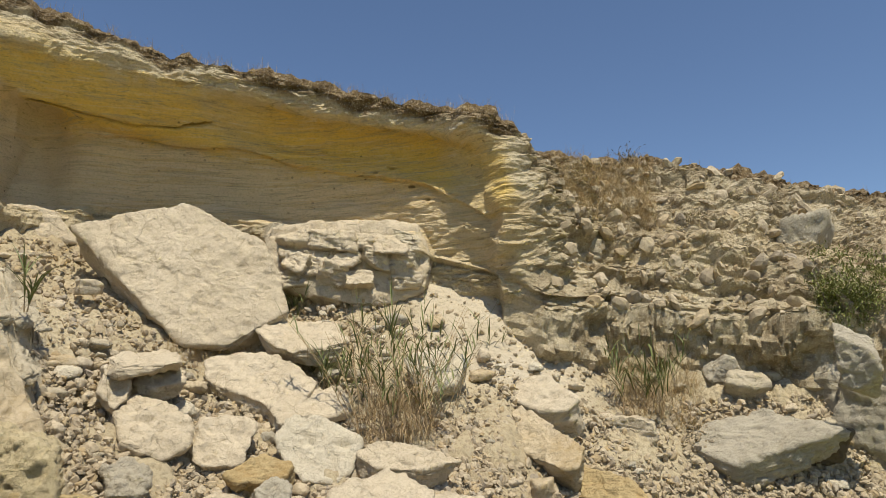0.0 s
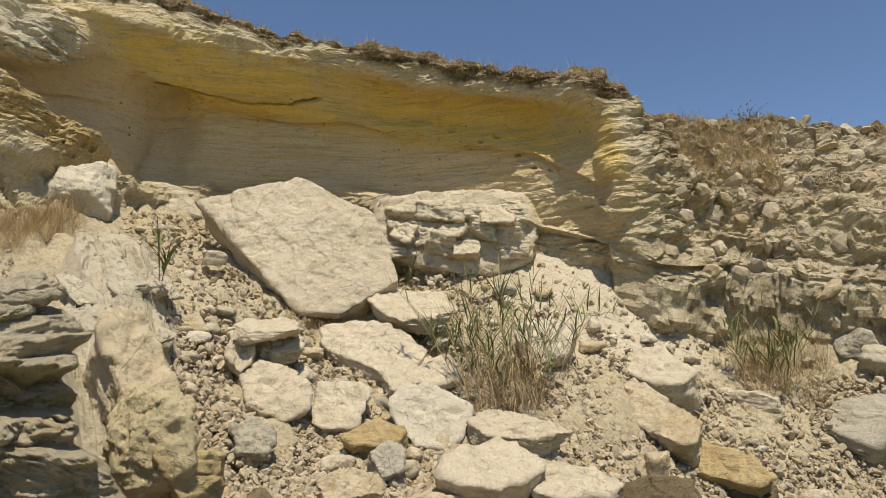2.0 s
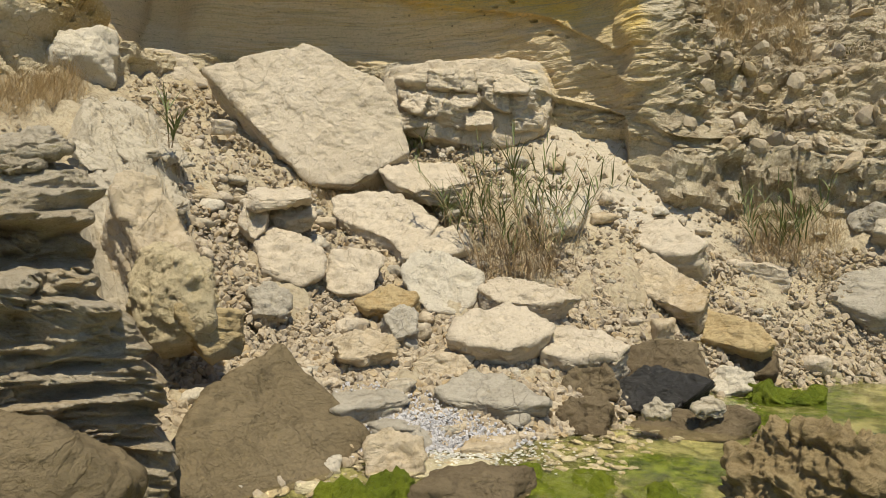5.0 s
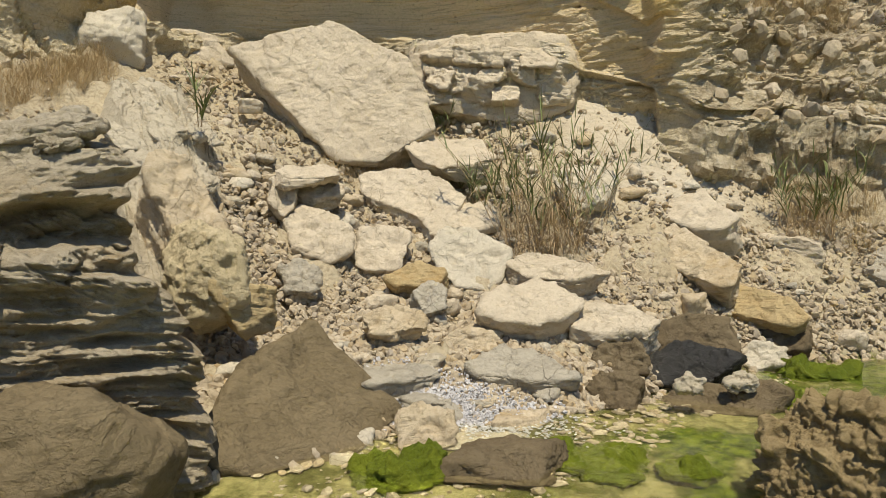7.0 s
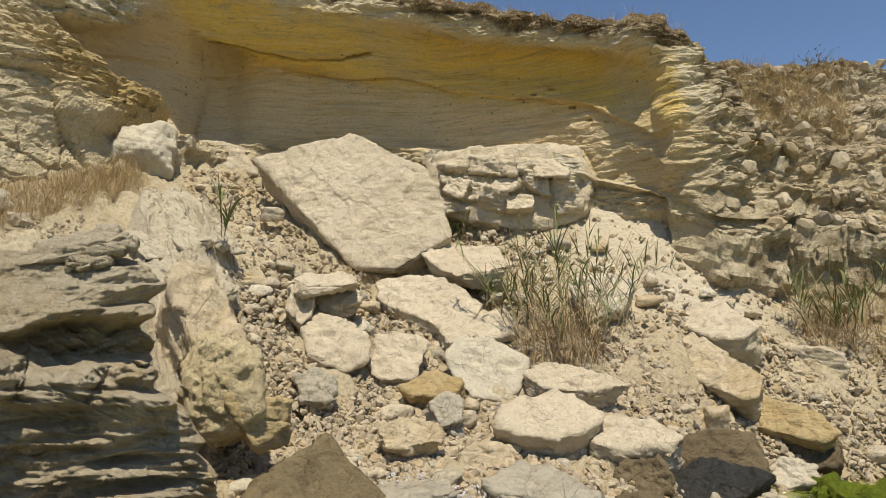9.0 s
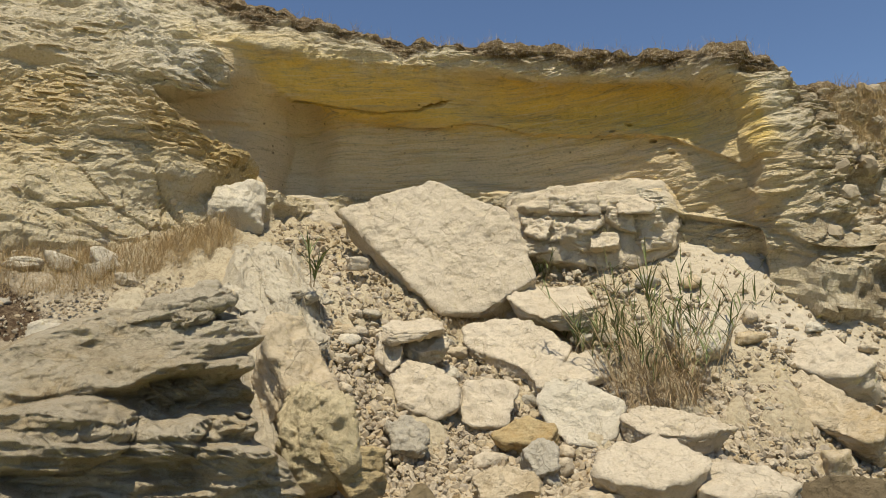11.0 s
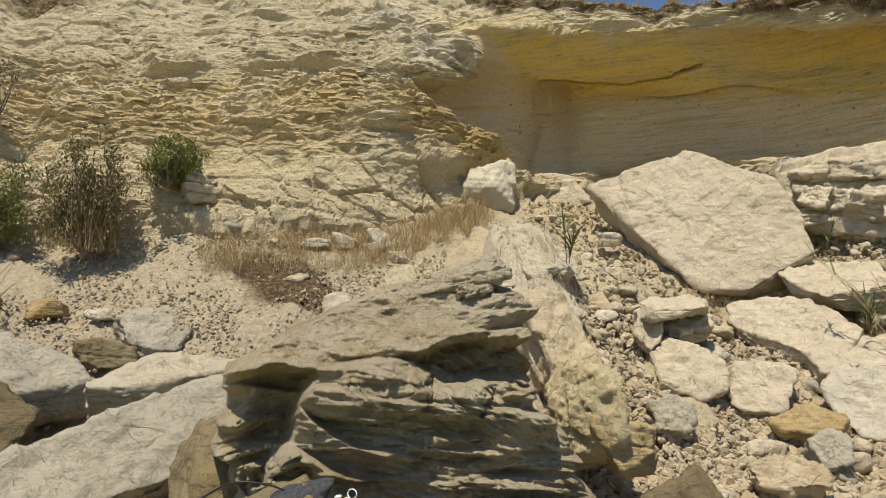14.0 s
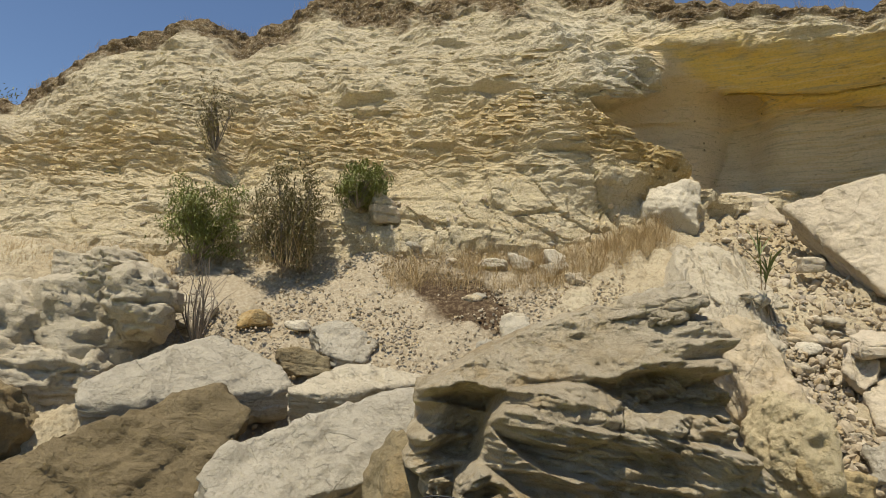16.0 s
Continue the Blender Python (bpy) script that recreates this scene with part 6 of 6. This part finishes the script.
def bush(loc, wide, high, seed, leaf, label, leaves=1800, leaf_size=0.055, dead=0.0, name="bush"):
    """A shrub: limbs that fork from the root, and small leaves about the ends of its twigs."""
    r = np.random.default_rng(seed)
    limbs, tips = [], []
    for k in range(16):
        a = r.uniform(0, 6.28)
        reach = r.uniform(0.35, 1.0)
        end = np.array([math.cos(a) * wide * 0.5 * reach, math.sin(a) * wide * 0.5 * reach, high * r.uniform(0.35, 0.95) * (1.1 - 0.4 * reach)])
        bend = r.normal(0, 0.08 * wide, 3)
        path = [end * t + bend * math.sin(3.1 * t) + np.array([0, 0, 0.15 * high * math.sin(1.6 * t) - 0.05 * (1 - t)]) for t in np.linspace(0, 1, 5)]
        limbs.append(tube(path, 0.012 * high + 0.004, 0.004))
        for j in range(5):
            root = path[2 + j % 3]
            tip = root + r.normal(0, 0.16, 3) * np.array([wide, wide, high]) + np.array([0, 0, 0.06 * high])
            limbs.append(tube([root, (root + tip) / 2 + r.normal(0, 0.02, 3), tip], 0.005, 0.002, 3))
            tips.append(tip)
    ob = thing(name, loc, label, "bush")
    part("framework", limbs, TWIG, ob, "grey forking branches")
    tips = np.array(tips)
    green = []
    for k in range(leaves):
        c = tips[int(r.integers(len(tips)))] + r.normal(0, 0.07, 3) * np.array([wide, wide, high])
        c[2] = max(c[2], 0.02)
        d = r.normal(0, 1, 3)
        green.append(blade(c, d, leaf_size * r.uniform(0.7, 1.5), leaf_size * 0.6, 0.3, r, segs=2))
    if green:
        tagged(part("foliage", green, leaf, ob), kind="stuff")
    if dead:
        straw = []
        for k in range(int(160 * dead)):
            a = r.uniform(0, 6.28)
            q = wide * 0.45 * math.sqrt(r.random())
            straw.append(blade((q * math.cos(a), q * math.sin(a), 0), (r.normal(0, 0.25), r.normal(0, 0.25), 1), high * r.uniform(0.4, 0.9), 0.008, r.uniform(0, 0.8), r))
        part("dead_growth", straw, GRASS_DRY, ob, "bleached dead stalks")


def grass(name, places, lo, hi, seed, label, mat=None, per=9):
    """Dry grass in tufts at those places, one object of stuff."""
    r = np.random.default_rng(seed)
    out = []
    for p in places:
        for k in range(per):
            out.append(blade(np.array(p) + np.array([r.normal(0, 0.05), r.normal(0, 0.05), -0.03]), (r.normal(0, 0.5), r.normal(0, 0.5), 1), r.uniform(lo, hi), 0.006, r.uniform(0.1, 1.5), r, segs=2))
    v, f = joined(out)
    ob = new(name, mesh_of(name, v, f, False, [mat or GRASS_DRY]))
    tagged(ob, label, "grass", kind="stuff")


def at_polar(a, rad, z=None):
    x, y = MID[0] - rad * math.sin(radians(a)), MID[1] + rad * math.cos(radians(a))
    return (x, y, ground_at(x, y) if z is None else z)


reeds((-1.25, 9.0, 1.28), 62, 1.85, 0.52, 701, "tall clump of grey-green reeds with dead straw at its foot", 0.9)
reeds((2.15, 10.9, 1.45), 26, 1.25, 0.36, 702, "thin clump of green and straw-coloured reeds on the slope", 0.7)
reeds((-3.70, 10.05, 2.45), 3, 1.25, 0.06, 703, "three tall green reeds below the leaning slab", 0.9)
reeds((-3.42, 11.2, 3.05), 7, 0.6, 0.14, 704, "short tuft of green reeds on the upper slope", 0.3)
reeds((-2.32, 9.8, 1.88), 9, 0.6, 0.22, 705, "short green reeds beside a limestone block", 0.6)
reeds((-0.06, 11.05, 2.10), 3, 0.75, 0.06, 706, "single green reed on the pale slope", 0.2)
reeds((-0.75, 9.6, 1.55), 10, 1.3, 0.22, 707, "slender reeds beside the tall clump", 0.5)
reeds((-5.0, 7.05, 2.9), 3, 0.5, 0.04, 708, "sprig of green reed in the splintered spur", 0.1)

bush((-11.1, 1.75, 3.15), 1.15, 0.95, 801, BUSH_LEAF, "green leafy bush at the foot of the cliff", 7000)
bush((-9.95, 2.85, 3.0), 0.95, 1.45, 802, BUSH_GREY, "dull green bush full of dead reddish stalks", 5500, dead=1.0)
bush((-9.75, 3.85, 4.1), 0.75, 0.65, 803, BUSH_LEAF, "small green bush growing out of the cliff", 4200)
bush((-12.7, 2.15, 5.4), 0.6, 1.0, 804, BUSH_GREY, "small dull bush on the cliff face", 900)
bush((5.35, 11.3, 2.6), 1.25, 1.05, 805, BUSH_LEAF, "bright green bush on the broken slope", 7000)
bush((3.7, 12.95, 4.5), 0.5, 0.45, 806, BUSH_GREY, "small pale green shrub on the ledge", 500)
bush((2.9, 14.9, 6.35), 0.9, 0.65, 807, BUSH_GREY, "sparse dark shrub on the cliff top", 260)
bush((-24.0, -0.2, 6.9), 3.4, 1.7, 808, BUSH_LEAF, "dark green shrubs on the far cliff top", 1500, 0.10)
bush((-25.0, -2.6, 6.8), 3.4, 2.4, 810, BUSH_LEAF, "dark green shrubs on the far cliff top", 1500, 0.10)
bush((-9.0, 1.55, 1.75), 0.9, 1.05, 809, BUSH_GREY, "bare grey thorny shrub beside the eroded boulder", 0, name="bare_shrub")


def grass_places():
    r = np.random.default_rng(31)
    bench = [at_polar(a, np.interp(a, C_ANGLE, FOOT_R) + d) for a, d in zip(r.uniform(43, 67, 620), r.uniform(-1.0, -0.1, 620))]
    tall = [at_polar(a, np.interp(a, C_ANGLE, FOOT_R) + d, None) for a, d in zip(r.uniform(43.5, 56, 230), r.uniform(-0.9, -0.1, 230))]
    edge = []
    for a in r.uniform(-28, 94, 1300):
        if vnoise(np.array([[a * 0.35, 0, 0]]), 5)[0] > -0.25:
            edge.append(cliff_surface(a, r.uniform(5.9, 6.5)))
    right = [cliff_surface(a, q) for a, q in zip(r.uniform(-13, -4.5, 1000), r.uniform(3.3, 5.7, 1000))] + [cliff_surface(a, q) for a, q in zip(r.uniform(-27, -6, 220), r.uniform(0.5, 5.5, 220))]
    right += [cliff_surface(a, q) for a, q in zip(r.uniform(73.5, 76, 40), r.uniform(3.6, 4.2, 40))]
    foot = [at_polar(a, q) for a, q in zip(r.uniform(-15, -9, 200), r.uniform(10.8, 11.8, 200))]
    slab = [at_polar(a, q) for a, q in zip(r.uniform(20, 27, 60), r.uniform(9.9, 10.6, 60))]
    clump = [at_polar(a, q) for a, q in zip(r.uniform(6, 11, 90), r.uniform(8.4, 9.3, 90))]
    west = [at_polar(a, q) for a, q in zip(r.uniform(80, 95, 160), r.uniform(11, 13, 160))]
    return bench, tall, edge, foot, slab, clump, west, right


g_bench, g_tall, g_edge, g_foot, g_slab, g_clump, g_west, g_right = grass_places()
grass("dry_grass", g_bench, 0.15, 0.45, 41, "straw-coloured dry grass at the foot of the cliff")
grass("dry_grass", g_tall, 0.2, 0.6, 42, "tall rusty dry grass against the cliff")
grass("dry_grass", g_edge, 0.08, 0.32, 43, "dry grass along the cliff edge", per=7)
grass("dry_grass", g_foot, 0.2, 0.5, 44, "rusty dry grass round the reeds on the slope")
grass("dry_grass", g_slab, 0.15, 0.4, 45, "dry grass tufts under the leaning slab")
grass("dry_grass", g_clump, 0.25, 0.6, 46, "tangled dead grass at the foot of the reeds")
grass("dry_grass", g_west, 0.15, 0.4, 47, "dry grass on the far slope")

grass("dry_grass", g_right, 0.1, 0.35, 48, "dry rusty grass on the broken eastern slope")


# ---- the things left on a stone ----
def cloth_material(name, colour):
    m = Nodes(name, 0.9, 0.1)
    c = m.mix(m.ramp(m.noise(60, 4), (0.4, 0.0), (0.6, 1.0)), colour, tuple(k * 1.5 for k in colour))
    return m.finish(c, m.noise(180, 3), 0.4, 0.004)


def plain_material(name, colour, rough):
    m = Nodes(name, rough, 0.5)
    return m.finish(m.mix(m.noise(30, 3), colour, tuple(min(1, k * 1.2) for k in colour)))


def cap_and_cable():
    dark, shell, black = cloth_material("charcoal cotton", (0.05, 0.048, 0.05)), plain_material("white plastic", (0.8, 0.8, 0.8), 0.3), plain_material("black rubber", (0.015, 0.015, 0.016), 0.5)
    rock("fallen_block", "low brown stone used as a seat", (-3.0, 1.78, 0.42), (0.75, 0.7, 1.12), (60, 0, 0), 901, SANDY)
    v, f = chopped((0.27, 0.2, 0.17), 905, 4, 5, None, 0.25)
    d = fbm(v * np.array([9, 9, 22]), 3, 906)
    v = v * (1 + 0.22 * d)[:, None]
    cap = new("folded_cap", mesh_of("folded_cap", v, f, True, [dark]))
    cap.location = (-2.92, 1.88, 1.05)
    cap.rotation_euler = (0, 0, 1.0)
    tagged(cap, "crumpled charcoal cotton cap lying on a stone", "cap")
    case = thing("earphones", (-2.78, 2.02, 1.03), "white earphones on a black cord", "earphones")
    for at in ((0, 0, 0.03), (0.03, 0.03, 0.02)):
        lv, lf = chopped((0.04, 0.03, 0.03), 907, 2, 3, None, 0.3)
        part("earbud", [(lv + np.array(at), lf)], shell, case, smooth=True)
    ring = [(0.05 + 0.022 * math.cos(t), 0.05 + 0.01 * math.cos(t), 0.05 + 0.022 * math.sin(t)) for t in np.linspace(0, 6.28, 14)]
    part("ear_loop", [tube(ring, 0.003, 0.003)], shell, case, smooth=True)
    cord = [(-0.10 - 0.34 * t, -0.12 - 0.42 * t + 0.02 * math.sin(9 * t), 0.0 + 0.11 * math.sin(3.14 * t)) for t in np.linspace(0, 1, 16)]
    part("cord", [tube(cord, 0.005, 0.005)], black, case, "black cord in a loop", smooth=True)


cap_and_cable()
